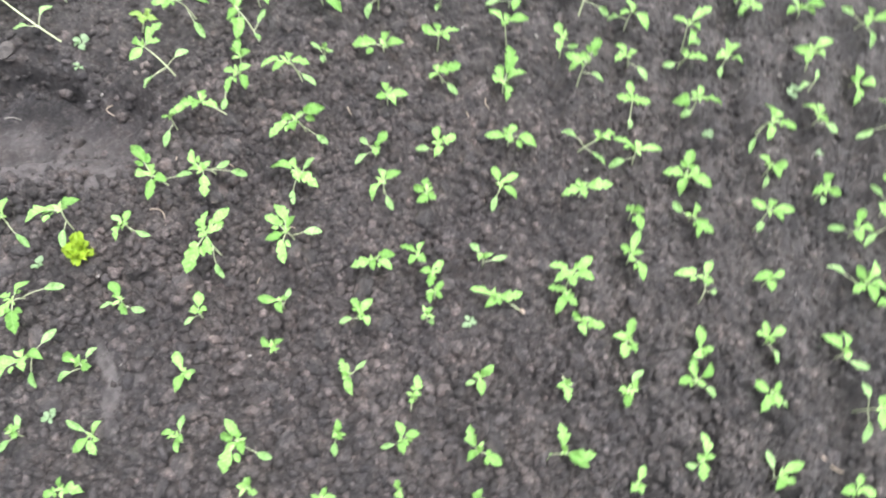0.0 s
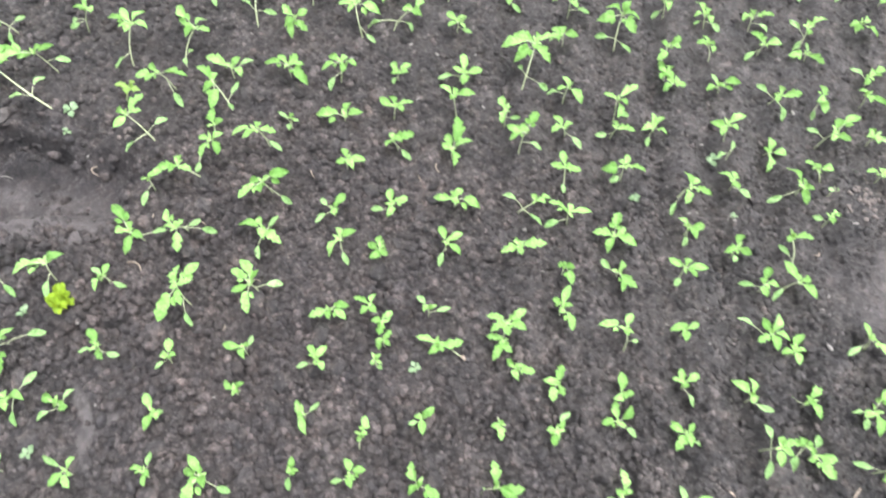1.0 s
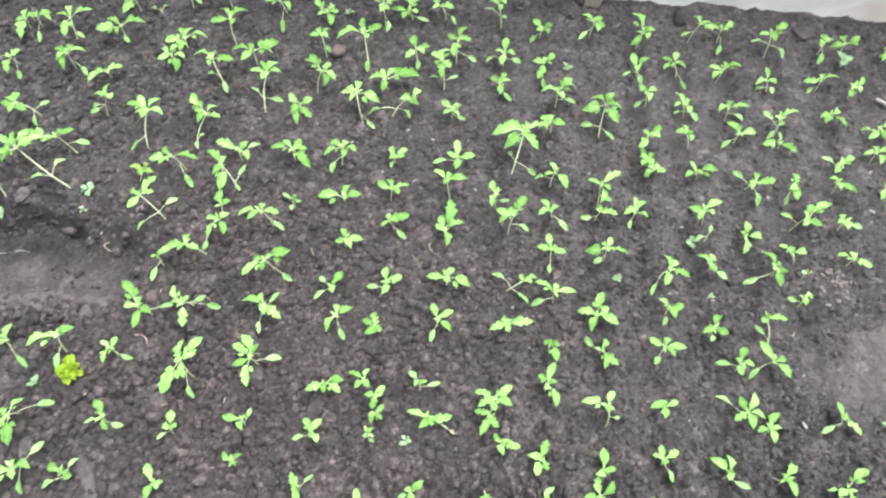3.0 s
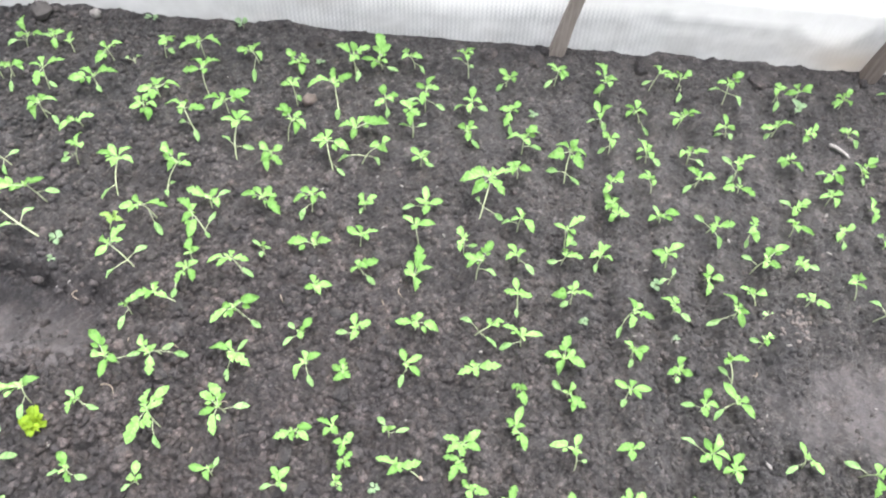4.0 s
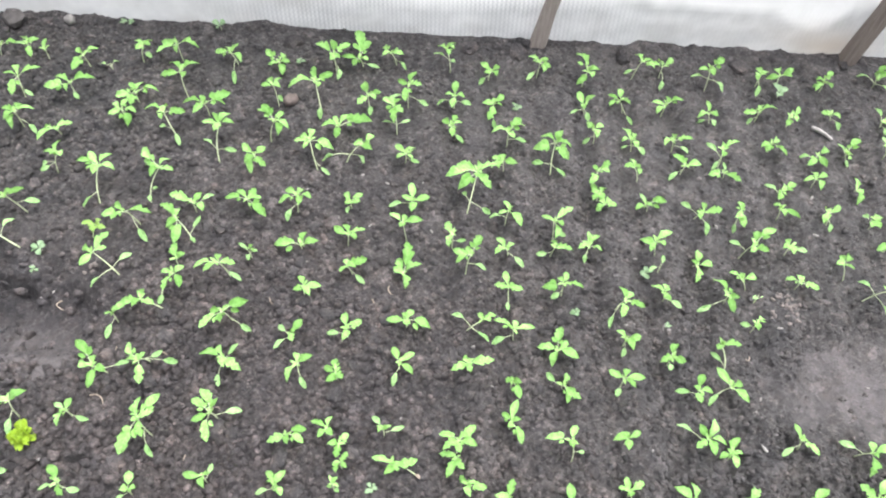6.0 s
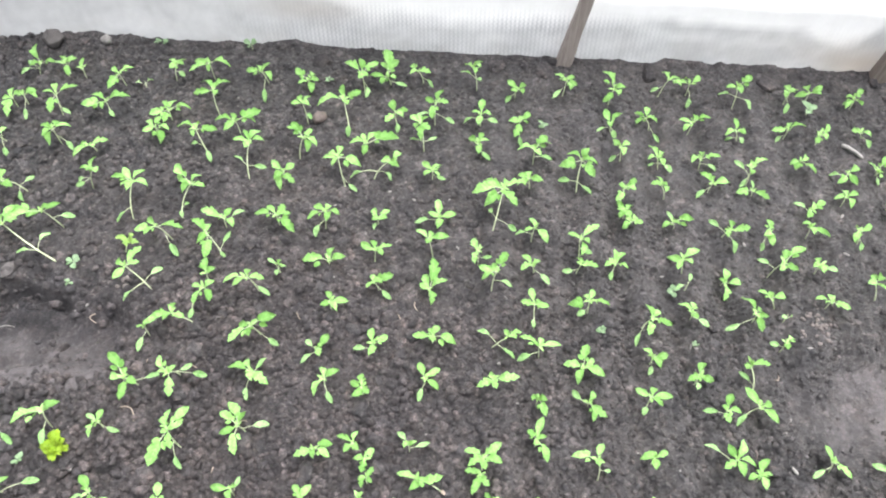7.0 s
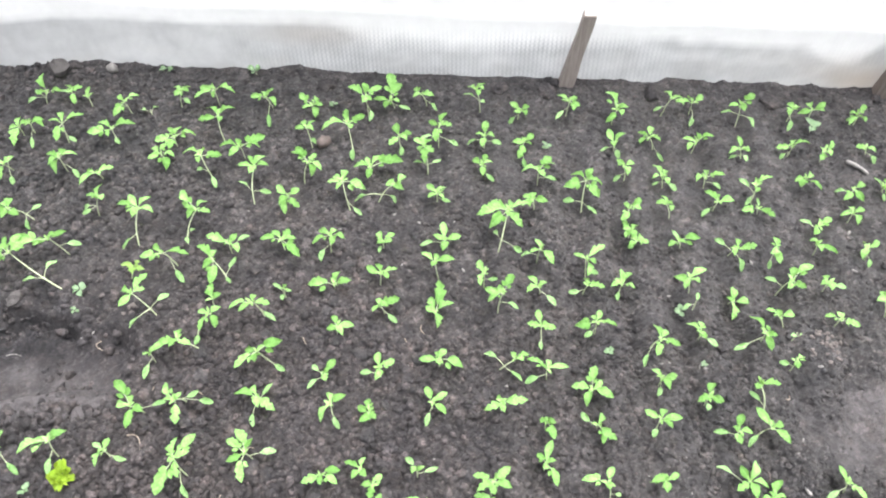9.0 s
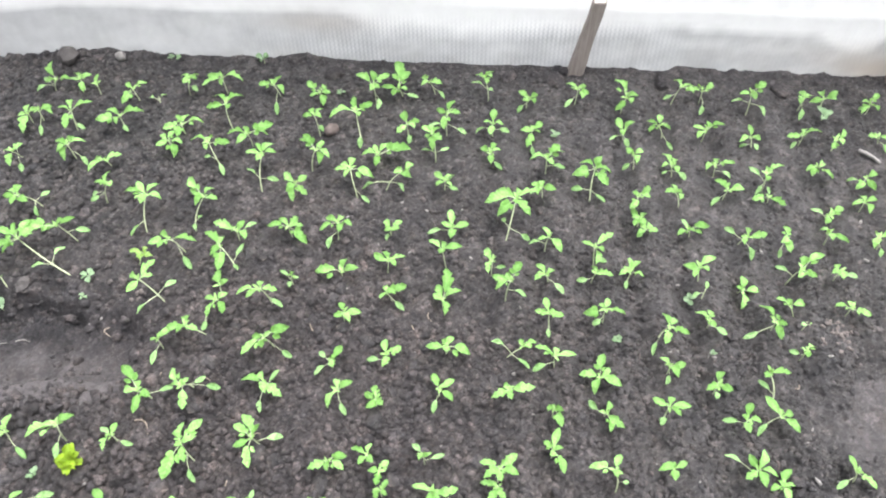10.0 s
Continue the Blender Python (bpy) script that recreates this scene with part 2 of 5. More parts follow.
# ---- the soil bed: one sheet, fine where the bed lies, out to the horizon ----
X0, X1, Y0, Y1, STEP = -1.26, 1.20, -0.92, 0.76, 0.003
FILM_Y = 0.715
rng = np.random.default_rng(7)


def smooth_noise(shape, cell, seed):
    """Smooth noise of unit spread whose lumps are about cell grid steps wide."""
    g = np.random.default_rng(seed).standard_normal(shape)
    fy, fx = np.fft.fftfreq(shape[0])[:, None], np.fft.rfftfreq(shape[1])[None, :]
    g = np.fft.irfft2(np.fft.rfft2(g) * np.exp(-2 * (np.pi * cell / 2.4) ** 2 * (fx ** 2 + fy ** 2)), s=shape)
    return g / g.std()


fine_x = np.arange(X0, X1 + STEP / 2, STEP)
fine_y = np.arange(Y0, Y1 + STEP / 2, STEP)
GX, GY = np.meshgrid(fine_x, fine_y)
SHAPE = GX.shape


def blob(x, y, rx, ry, turn=0.0, edge=0.35):
    """1 inside an uneven oval of the plan, falling to 0 past its edge."""
    c, s = math.cos(radians(turn)), math.sin(radians(turn))
    u, v = (GX - x) * c + (GY - y) * s, -(GX - x) * s + (GY - y) * c
    d = np.sqrt((u / rx) ** 2 + (v / ry) ** 2) + 0.10 * WARP
    return np.clip((1 + edge - d) / (2 * edge), 0, 1) ** 2 * (3 - 2 * np.clip((1 + edge - d) / (2 * edge), 0, 1))


WARP = smooth_noise(SHAPE, 20, 3)
close = np.maximum.reduce([
    blob(-0.86, -0.150, 0.25, 0.085, 4, 0.3),
    blob(0.90, -0.155, 0.22, 0.10, 8, 0.35),
    blob(-0.556, -0.503, 0.036, 0.013, -51),
    blob(-0.515, -0.522, 0.024, 0.013, 25),
    blob(-0.535, -0.549, 0.014, 0.028, 0),
])
trodden_haze = np.maximum.reduce([
    1.25 * blob(-0.755, -0.210, 0.165, 0.027, 3, 0.35),
    0.50 * blob(-0.82, -0.165, 0.20, 0.05, 4, 0.5),
    0.70 * blob(0.80, -0.125, 0.14, 0.050, 14, 0.3),
    0.85 * blob(0.92, -0.185, 0.20, 0.066, 0, 0.25),
    0.6 * blob(0.77, -0.222, 0.06, 0.02, 10, 0.4),
    0.95 * blob(-0.556, -0.503, 0.034, 0.010, -51, 0.16),
    0.80 * blob(-0.515, -0.522, 0.022, 0.009, 25, 0.2),
    1.00 * blob(-0.535, -0.549, 0.011, 0.027, 0, 0.16),
])
# haze over the back right, put into the soil colour as paleness
trodden_haze = np.maximum(trodden_haze, 0.26 * blob(0.62, 0.42, 0.62, 0.28, 0, 0.5))
# a slightly paler patch on the right middle of the bed
trodden_haze = np.maximum(trodden_haze, 0.27 * blob(0.46, -0.04, 0.34, 0.36, 0, 0.6))
trodden_haze *= np.clip(0.78 + 0.20 * smooth_noise(SHAPE, 14, 41) + 0.13 * smooth_noise(SHAPE, 3, 42), 0, 1)
hollow = np.maximum.reduce([blob(-0.88, -0.118, 0.27, 0.095, 3, 0.18), 0.45 * blob(0.90, -0.13, 0.22, 0.11, 6)])
bank = blob(-0.92, 0.055, 0.24, 0.050, 4, 0.5)

height = 0.0040 * smooth_noise(SHAPE, 60, 11) + 0.0022 * smooth_noise(SHAPE, 16, 12)
lane = (0.25 + 0.75 * np.clip((GX + 0.05) / 0.35, 0, 1)) * (1 - 0.9 * close) * (1 - 0.55 * np.clip((GX - 0.62) / 0.25, 0, 1))
furrow = 0.5 + 0.5 * np.cos((GX + 0.038 * (GY + 0.5) - 0.10) * 2 * math.pi / 0.0985 + 0.45 * smooth_noise(SHAPE, 80, 14))
height += lane * np.clip((0.66 - GY) / 0.15, 0, 1) * np.clip((GY + 0.90) / 0.14, 0, 1) * 0.0112 * (0.85 - 2 * furrow ** 2.0 * (1 + 0.22 * smooth_noise(SHAPE, 70, 19)))
height += 0.020 * bank - 0.045 * hollow
rim = np.exp(-((GY - FILM_Y - 0.015) / 0.075) ** 2)
height += rim * 0.002 * smooth_noise(SHAPE, 18, 15)
height *= 1 - 0.75 * np.clip((GY - 0.58) / 0.1, 0, 1)

height += rim * np.clip(0.0055 * smooth_noise(SHAPE, 26, 23) + 0.0025 * smooth_noise(SHAPE, 9, 24), -0.001, None)
muddy = blob(-0.84, -0.02, 0.30, 0.13, 6, 0.45)
rough_part = (1 - 0.85 * close) * (1 - 0.45 * muddy)
height += 0.0045 * muddy * smooth_noise(SHAPE, 9, 20)
crumbs, tone = np.zeros(SHAPE), np.full(SHAPE, 0.35)
for r_min, r_max, count in ((0.0045, 0.0080, 20000), (0.008, 0.014, 5500), (0.012, 0.022, 1300)):
    cx, cy = rng.integers(0, SHAPE[1], count), rng.integers(0, SHAPE[0], count)
    rr, squash = rng.uniform(r_min, r_max, count), rng.uniform(0.55, 1.0, count) * (1.0 if r_max < 0.02 else 0.72)
    turn, bent, cut = rng.uniform(0, 6.28, count), rng.uniform(-0.4, 0.4, (count, 5)), rng.uniform(0.68, 1.05, (count, 5))
    shade, slope = rng.random(count), rng.uniform(-0.75, 0.75, (count, 4))
    reach = int(math.ceil(r_max / STEP)) + 1
    off = np.arange(-reach, reach + 1) * STEP
    OX, OY = np.meshgrid(off, off)
    for i in range(count):
        a, b = cy[i] - reach, cx[i] - reach
        if a < 0 or b < 0 or a + 2 * reach + 1 > SHAPE[0] or b + 2 * reach + 1 > SHAPE[1]:
            continue
        side = np.full(OX.shape, 1.0)
        for k in range(5):
            way = turn[i] + k * 1.2566 + bent[i, k]
            side = np.minimum(side, rr[i] * cut[i, k] - OX * math.cos(way) - OY * math.sin(way))
        facet = rr[i] * squash[i] * 0.66 + OX * slope[i, 0] + OY * slope[i, 1]
        ridge = rr[i] * squash[i] * 0.74 + OX * slope[i, 2] + OY * slope[i, 3]
        dome = np.clip(np.minimum(np.minimum(side * 1.7, facet), ridge), 0, None)
        view = crumbs[a:a + 2 * reach + 1, b:b + 2 * reach + 1]
        tone[a:a + 2 * reach + 1, b:b + 2 * reach + 1][dome > view] = shade[i]
        np.maximum(view, dome, out=view)
density = np.clip(0.90 + 0.35 * smooth_noise(SHAPE, 40, 16), 0.35, 1.25)
density *= 1 - 0.42 * np.clip((GY + 0.05) / 0.25, 0, 1) + 0.38 * np.clip((-0.05 - GY) / 0.3, 0, 1)
height += crumbs * rough_part * density
height += rough_part * 0.0006 * smooth_noise(SHAPE, 2, 17)
height += close * 0.0016 * smooth_noise(SHAPE, 7, 18)
height -= 0.005


def soil_z(x, y):
    """The height of the soil at a place of the bed."""
    i = int(np.clip(round((y - Y0) / STEP), 0, SHAPE[0] - 1))
    j = int(np.clip(round((x - X0) / STEP), 0, SHAPE[1] - 1))
    return float(height[i, j])


edge = np.minimum.reduce([GX - X0, X1 - GX, GY - Y0, Y1 - GY])
height *= np.clip(edge / 0.03, 0, 1)
far = np.array([0.02, 0.06, 0.15, 0.4, 1.0, 2.5, 7, 20, 60, 180, 500])
all_x = np.concatenate([X0 - far[::-1], fine_x, X1 + far])
all_y = np.concatenate([Y0 - far[::-1], fine_y, Y1 + far])
K = len(far)
AX, AY = np.meshgrid(all_x, all_y)
AZ = np.pad(height, K)
pale_mask, tone = np.pad(trodden_haze, K), np.pad(tone, K, constant_values=0.25)
ny, nx = AX.shape
index = np.arange(ny * nx).reshape(ny, nx)
quads = np.stack([index[:-1, :-1], index[:-1, 1:], index[1:, 1:], index[1:, :-1]], -1).reshape(-1, 4)
ground_mesh = bpy.data.meshes.new("ground")
ground_mesh.vertices.add(ny * nx)
ground_mesh.vertices.foreach_set("co", np.stack([AX, AY, AZ], -1).astype(np.float32).ravel())
ground_mesh.loops.add(quads.size)
ground_mesh.loops.foreach_set("vertex_index", quads.astype(np.int32).ravel())
ground_mesh.polygons.add(len(quads))
ground_mesh.polygons.foreach_set("loop_start", np.arange(0, quads.size, 4, dtype=np.int32))
ground_mesh.update(calc_edges=True)
ground_mesh.polygons.foreach_set("use_smooth", np.zeros(len(quads), bool))
ground_mesh.attributes.new("trodden_haze", "FLOAT", "POINT").data.foreach_set("value", pale_mask.astype(np.float32).ravel())
ground_mesh.attributes.new("crumb_tone", "FLOAT", "POINT").data.foreach_set("value", tone.astype(np.float32).ravel())
# dark patches on the left; the hollow's one mixes painted bank shade with damp
soil_tone = np.pad(np.maximum.reduce([blob(-0.92, -0.07, 0.24, 0.06, 4, 0.6), 0.6 * blob(-0.75, -0.62, 0.30, 0.16, 0, 0.7), 0.6 * blob(-0.65, -0.04, 0.13, 0.13, 0, 0.8), 0.32 * blob(-0.92, 0.18, 0.36, 0.42, 0, 0.6)]), K)
ground_mesh.attributes.new("soil_tone", "FLOAT", "POINT").data.foreach_set("value", soil_tone.astype(np.float32).ravel())
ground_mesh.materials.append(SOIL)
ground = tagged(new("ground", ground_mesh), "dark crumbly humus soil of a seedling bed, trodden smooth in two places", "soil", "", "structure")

# loose crumbs of soil lying on the bed
base_ico = bmesh.new()
bmesh.ops.create_icosphere(base_ico, subdivisions=1, radius=1.0)
ICO_V = np.array([v.co[:] for v in base_ico.verts])
ICO_F = np.array([[v.index for v in f.verts] for f in base_ico.faces])
base_ico.free()


def lumps(count, r_min, r_max, power, seed, coarse=False):
    """Angular crumbs strewn over the bed, finer towards the lanes, few where the soil is trodden."""
    g = np.random.default_rng(seed)
    x, y = g.uniform(X0 + 0.03, X1 - 0.03, count), g.uniform(Y0 + 0.1, FILM_Y - 0.01, count)
    i, j = ((y - Y0) / STEP).astype(int), ((x - X0) / STEP).astype(int)
    keep = (g.random(count) > 0.93 * np.clip(close[i, j] * 1.6, 0, 1)) & (g.random(count) < 0.45 + 0.5 * density[i, j]) & (g.random(count) > 0.6 * muddy[i, j])
    far_out = np.minimum.reduce([x - X0, X1 - x, y - Y0])
    keep &= g.random(count) < far_out / 0.12 + 0.1
    keep &= g.random(count) < 1 - 0.35 * np.clip((y + 0.05) / 0.25, 0, 1)
    if coarse:
        keep &= g.random(count) < np.clip(0.75 - 0.7 * x - 0.55 * (y + 0.2), 0.16, 1.0)
    x, y, i, j = x[keep], y[keep], i[keep], j[keep]
    n = len(x)
    r = (r_min + (r_max - r_min) * g.random(n) ** power) * np.clip(1.0 - 0.28 * x - 0.22 * np.clip(y, -0.3, 1), 0.7, 1.2)
    v = ICO_V[None] * g.uniform(0.48, 1.28, (n, len(ICO_V), 1)) * g.uniform(0.62, 1.15, (n, 1, 3)) * r[:, None, None]
    a = g.uniform(0, 2 * math.pi, n)[:, None]
    c, s = np.cos(a), np.sin(a)
    v = np.stack([v[..., 0] * c - v[..., 1] * s + x[:, None], v[..., 0] * s + v[..., 1] * c + y[:, None],
                  v[..., 2] * 0.66 + (height[i, j] + 0.04 * r)[:, None]], -1)
    f = ICO_F[None] + (np.arange(n) * len(ICO_V))[:, None, None]
    return v.reshape(-1, 3), f.reshape(-1, 3)


def strew(name, mat, label, *args):
    v, f = lumps(*args)
    me = bpy.data.meshes.new(name)
    me.vertices.add(len(v))
    me.vertices.foreach_set("co", v.astype(np.float32).ravel())
    me.loops.add(f.size)
    me.loops.foreach_set("vertex_index", f.astype(np.int32).ravel())
    me.polygons.add(len(f))
    me.polygons.foreach_set("loop_start", np.arange(0, f.size, 3, dtype=np.int32))
    me.update(calc_edges=True)
    me.materials.append(mat)
    tagged(new(name, me), label, "soil crumbs", "", "stuff")


strew("soil_crumbs", CRUMB, "loose crumbs of dark soil covering the bed", 46000, 0.0030, 0.0100, 2.1, 21)
strew("soil_lumps", CRUMB, "larger angular lumps of dark soil among the crumbs", 13000, 0.0065, 0.0125, 1.6, 22, True)


# ---- clods and stones ----
def lump_mesh(name, r, flat, mat, seed):
    g = np.random.default_rng(seed)
    bm = bmesh.new()
    bmesh.ops.create_icosphere(bm, subdivisions=2, radius=1.0)
    shift = Vector(g.uniform(-50, 50, 3))
    for v in bm.verts:
        n = v.co.normalized()
        k = 1 + 0.45 * noise.noise(n * 1.3 + shift) + 0.30 * noise.noise(n * 3.1 + shift) + 0.05 * noise.noise(n * 8 + shift)
        v.co = Vector((n.x * k * r, n.y * k * r * g.uniform(0.985, 1.0), n.z * k * r * flat))
    me = bpy.data.meshes.new(name)
    bm.to_mesh(me)
    bm.free()
    me.materials.append(mat)
    me.polygons.foreach_set("use_smooth", [mat not in (CLOD, STONE)] * len(me.polygons))
    return me


def lump(name, x, y, r, mat, label, category, group="", flat=0.7, seed=1, stretch=(1, 1), turn=0.0, sink=0.35):
    ob = new(name, lump_mesh(name, r, flat, mat, seed))
    ob.matrix_basis = pose(x, y, soil_z(x, y) + r * flat * (1 - 2 * sink), 0, 0, turn) @ Matrix.Diagonal((stretch[0], stretch[1], 1, 1))
    return tagged(ob, label, category, group)


CLODS = "clods on the bed"
CLOD_MESHES = [lump_mesh("clod", 0.01, 0.65, CLOD, 40 + k) for k in range(7)]
g = np.random.default_rng(31)
for k in range(420):
    x, y = g.uniform(-1.15, 1.08), g.uniform(-0.72, 0.70)
    size = g.uniform(0.75, 1.45)
    if y > 0.58:
        size *= 1.25
    near_left = min(1.0, max(0.0, 0.55 - 0.9 * x - 0.8 * (y + 0.1)))
    size *= 0.85 + 0.45 * near_left
    j, i = int((x - X0) / STEP), int((y - Y0) / STEP)
    if close[i, j] > 0.25 or muddy[i, j] > 0.3 or g.random() > 0.22 + 0.78 * near_left:
        continue
    ob = new("clod", CLOD_MESHES[k % 7])
    ob.matrix_basis = pose(x, y, soil_z(x, y) + 0.0005, 0, 0, g.uniform(0, 360)) @ Matrix.Diagonal((size, size * g.uniform(0.75, 1), size, 1))
    tagged(ob, "rounded clod of dark soil lying on the bed", "clod", CLODS)
for k, (x, y, r) in enumerate(((-0.502, -0.481, 0.016), (-0.623, -0.637, 0.022), (-0.41, -0.633, 0.021), (-0.244, -0.439, 0.018), (-0.251, -0.478, 0.013), (0.205, -0.377, 0.014), (-0.204, -0.476, 0.012), (-0.560, -0.402, 0.017), (0.215, 0.655, 0.026), (0.75, 0.645, 0.026), (-0.33, 0.655, 0.024), (0.10, 0.665, 0.02), (0.47, 0.66, 0.022))):
    lump("clod", x, y, r, CLOD, "large rounded clod of dark soil on the bed", "clod", CLODS, 0.6, 60 + k, (1, 0.85), 37 * k)
lump("stone", -1.012, 0.665, 0.026, STONE, "round grey-brown stone at the foot of the film", "stone", "", 0.95, 81, (1, 0.9), 0, 0.05)
lump("stone", -0.883, 0.682, 0.015, CHALK, "small pale lump at the foot of the film", "stone", "", 1.0, 82, (1, 0.8), 0, 0.15)
lump("stone", -0.302, 0.449, 0.018, ROSE, "rosy brown stone lying among the seedlings", "stone", "", 0.8, 83, (1, 0.8), 50, 0.2)
lump("stone", -0.857, 0.004, 0.016, STONE, "grey stone on the bank beside the hollow", "stone", "", 0.7, 84, (1.1, 0.8), 60, 0.25)
lump("clod", -0.606, -0.368, 0.013, CLOD, "grey clod beside the yellow weed", "clod", CLODS, 0.7, 85, (1, 0.9), 20, 0.2)
lump("pebble", -0.598, -0.372, 0.0055, CHALK, "small whitish pebble beside the yellow weed", "pebble", "", 0.8, 86, (0.6, 1.2), 10, -0.9)
g = np.random.default_rng(77)
for k in range(40):
    x, y = 0.738 + g.normal(0, 0.017), -0.002 + g.normal(0, 0.024)
    lump("crumb", x, y, g.uniform(0.0018, 0.0046), DRY_ROSE, "small rosy crumb of dry plant rubbish on the soil", "crumb", "rosy crumbs", 0.6, 90 + k, (1.1, 0.85), g.uniform(0, 180), 0.2)
for k in range(5):
    lump("crumb", -0.628 + g.normal(0, 0.006), 0.0 + g.normal(0, 0.006), g.uniform(0.003, 0.006), DRY_ROSE, "small rosy crumb of dry plant rubbish on the soil", "crumb", "rosy crumbs", 0.6, 150 + k, (1.2, 0.8), g.uniform(0, 180), 0.2)


def grit(x, y, length, turn):
    ob = lump("grit", x, y, length / 2, CHALK, "tiny whitish bit of dry rubbish on the soil", "grit", "pale bits", 0.4, int(abs(x * 9173 + y * 3571)) % 999, (1.0, 0.4), turn, 0.2)
    return ob


for row in (((-0.065, 0.245, 0.010, -20), (0.036, 0.129, 0.010, -45), (0.011, 0.249, 0.009, 60), (-0.21, 0.044, 0.007, 0), (0.624, 0.177, 0.013, -55), (0.825, 0.163, 0.013, -25), (0.838, 0.26, 0.013, 50), (0.13, -0.124, 0.014, 3)),
            ((0.004, -0.265, 0.009, 30), (0.452, 0.097, 0.011, 5), (0.373, -0.275, 0.008, 0), (0.633, -0.226, 0.010, -60), (0.489, -0.065, 0.009, 80), (0.637, -0.289, 0.016, -50), (-0.422, -0.305, 0.009, 20), (-0.117, -0.56, 0.008, 10))):
    for x, y, length, turn in row:
        grit(x, y, length, turn)
for x, y, length, turn in ((0.492, -0.059, 0.014, 40), (0.496, -0.070, 0.012, 0), (0.418, -0.063, 0.011, 10), (0.432, -0.061, 0.009, -30), (0.710, -0.054, 0.015, 5), (0.654, -0.193, 0.011, 60), (0.637, -0.220, 0.012, 30),
                           (0.438, -0.243, 0.009, 0), (0.140, 0.013, 0.013, -45), (-0.718, -0.055, 0.009, 20), (-0.693, -0.046, 0.012, 70), (-0.057, -0.089, 0.009, -40), (-0.735, -0.010, 0.013, 50), (-0.348, -0.471, 0.009, 0)):
    grit(x, y, length * 0.8, turn)
g = np.random.default_rng(99)
for _ in range(26):
    x, y = g.uniform(-1.05, 1.0), g.uniform(-0.62, 0.62)
    grit(x, y, g.uniform(0.004, 0.009), g.uniform(0, 180))


# ---- dry stalks ----
def tube(path, radii, sides=7):
    """A tapered tube along a path of points."""
    verts, faces = [], []
    path = [Vector(p) for p in path]
    for k, p in enumerate(path):
        ahead = (path[min(k + 1, len(path) - 1)] - path[max(k - 1, 0)]).normalized()
        side = ahead.cross(Vector((0.31, 0.17, 0.93))).normalized()
        up = side.cross(ahead)
        for s in range(sides):
            a = 2 * math.pi * s / sides
            verts.append(p + (side * math.cos(a) + up * math.sin(a)) * radii[k])
    for k in range(len(path) - 1):
        for s in range(sides):
            a, b = k * sides + s, k * sides + (s + 1) % sides
            faces.append((a, b, b + sides, a + sides))
    faces.append(tuple(range(sides))[::-1])
    faces.append(tuple(range((len(path) - 1) * sides, len(path) * sides)))
    return [v[:] for v in verts], faces


def bow(points, steps=8):
    """A smooth bow through three points."""
    a, b, c = (Vector(p) for p in points)
    b = b * 2 - (a + c) / 2
    return [a * (1 - u) ** 2 + b * 2 * u * (1 - u) + c * u * u for u in (k / steps for k in range(steps + 1))]


def stalk(a, b, c, r, mat, label):
    pts = [(*p, soil_z(*p) + r * 0.8) for p in (a, b, c)]
    pts[1] = (pts[1][0], pts[1][1], max(pts[1][2], (pts[0][2] + pts[2][2]) / 2) + 0.003) if r < 0.003 else (pts[1][0], pts[1][1], (pts[0][2] + pts[2][2]) / 2 + 0.004)
    path = bow(pts)
    v, f = tube(path, [r * (1 - 0.4 * k / 8) for k in range(9)])
    tagged(new("dry_stalk", mesh_from("dry_stalk", v, f, mat)), label, "dry stalk")


stalk((-0.552, -0.258), (-0.528, -0.260), (-0.517, -0.286), 0.0013, STRAW, "thin curled pale dry stalk lying on the soil")
stalk((0.461, -0.533), (0.480, -0.546), (0.501, -0.549), 0.0017, STRAW, "bent brownish dry stalk lying on the soil")
stalk((0.657, -0.509), (0.642, -0.529), (0.636, -0.549), 0.0017, STRAW, "bent pale dry stalk lying on the soil")
stalk((-0.357, -0.350), (-0.357, -0.358), (-0.358, -0.368), 0.0011, STRAW, "short thin dry stalk lying on the soil")
stalk((-0.038, 0.000), (-0.041, -0.010), (-0.033, -0.018), 0.0012, STRAW, "short bent dry stalk lying on the soil")
stalk((0.577, -0.252), (0.582, -0.260), (0.580, -0.270), 0.0014, ROSE, "short reddish dry stalk lying on the soil")
stalk((-0.31, -0.275), (-0.322, -0.268), (-0.338, -0.285), 0.0009, STRAW, "thin curled pale dry stalk lying on the soil")
stalk((-0.864, -0.096), (-0.854, -0.090), (-0.843, -0.089), 0.0012, CHALK, "thin whitish straw in the trodden hollow")
stalk((-0.893, -0.104), (-0.885, -0.104), (-0.877, -0.102), 0.0012, CHALK, "thin whitish straw in the trodden hollow")
stalk((-0.676, -0.060), (-0.684, -0.070), (-0.665, -0.078), 0.0012, STRAW, "curled whitish scrap of dry stalk on the soil")
stalk((-0.526, -0.165), (-0.526, -0.173), (-0.533, -0.181), 0.0015, STRAW, "short bent pale dry stalk lying on the soil")
stalk((-0.453, -0.188), (-0.441, -0.176), (-0.428, -0.177), 0.0017, STRAW, "bent pale dry stalk lying on the soil")
stalk((-0.267, -0.044), (-0.263, -0.053), (-0.256, -0.063), 0.0010, STRAW, "thin pale dry stalk lying on the soil")
stalk((-0.070, -0.031), (-0.068, -0.037), (-0.064, -0.043), 0.0014, STRAW, "short thin dry stalk lying on the soil")
stalk((0.639, -0.117), (0.646, -0.116), (0.650, -0.106), 0.0014, STRAW, "short bent pale dry stalk lying on the soil")
stalk((0.888, 0.466), (0.903, 0.446), (0.919, 0.424), 0.0052, CHALK, "short stout pale pinkish stick lying on the soil")
stalk((0.022, -0.355), (0.031, -0.361), (0.039, -0.366), 0.0013, STEM, "small shrivelled pale leaf stalk on the soil")
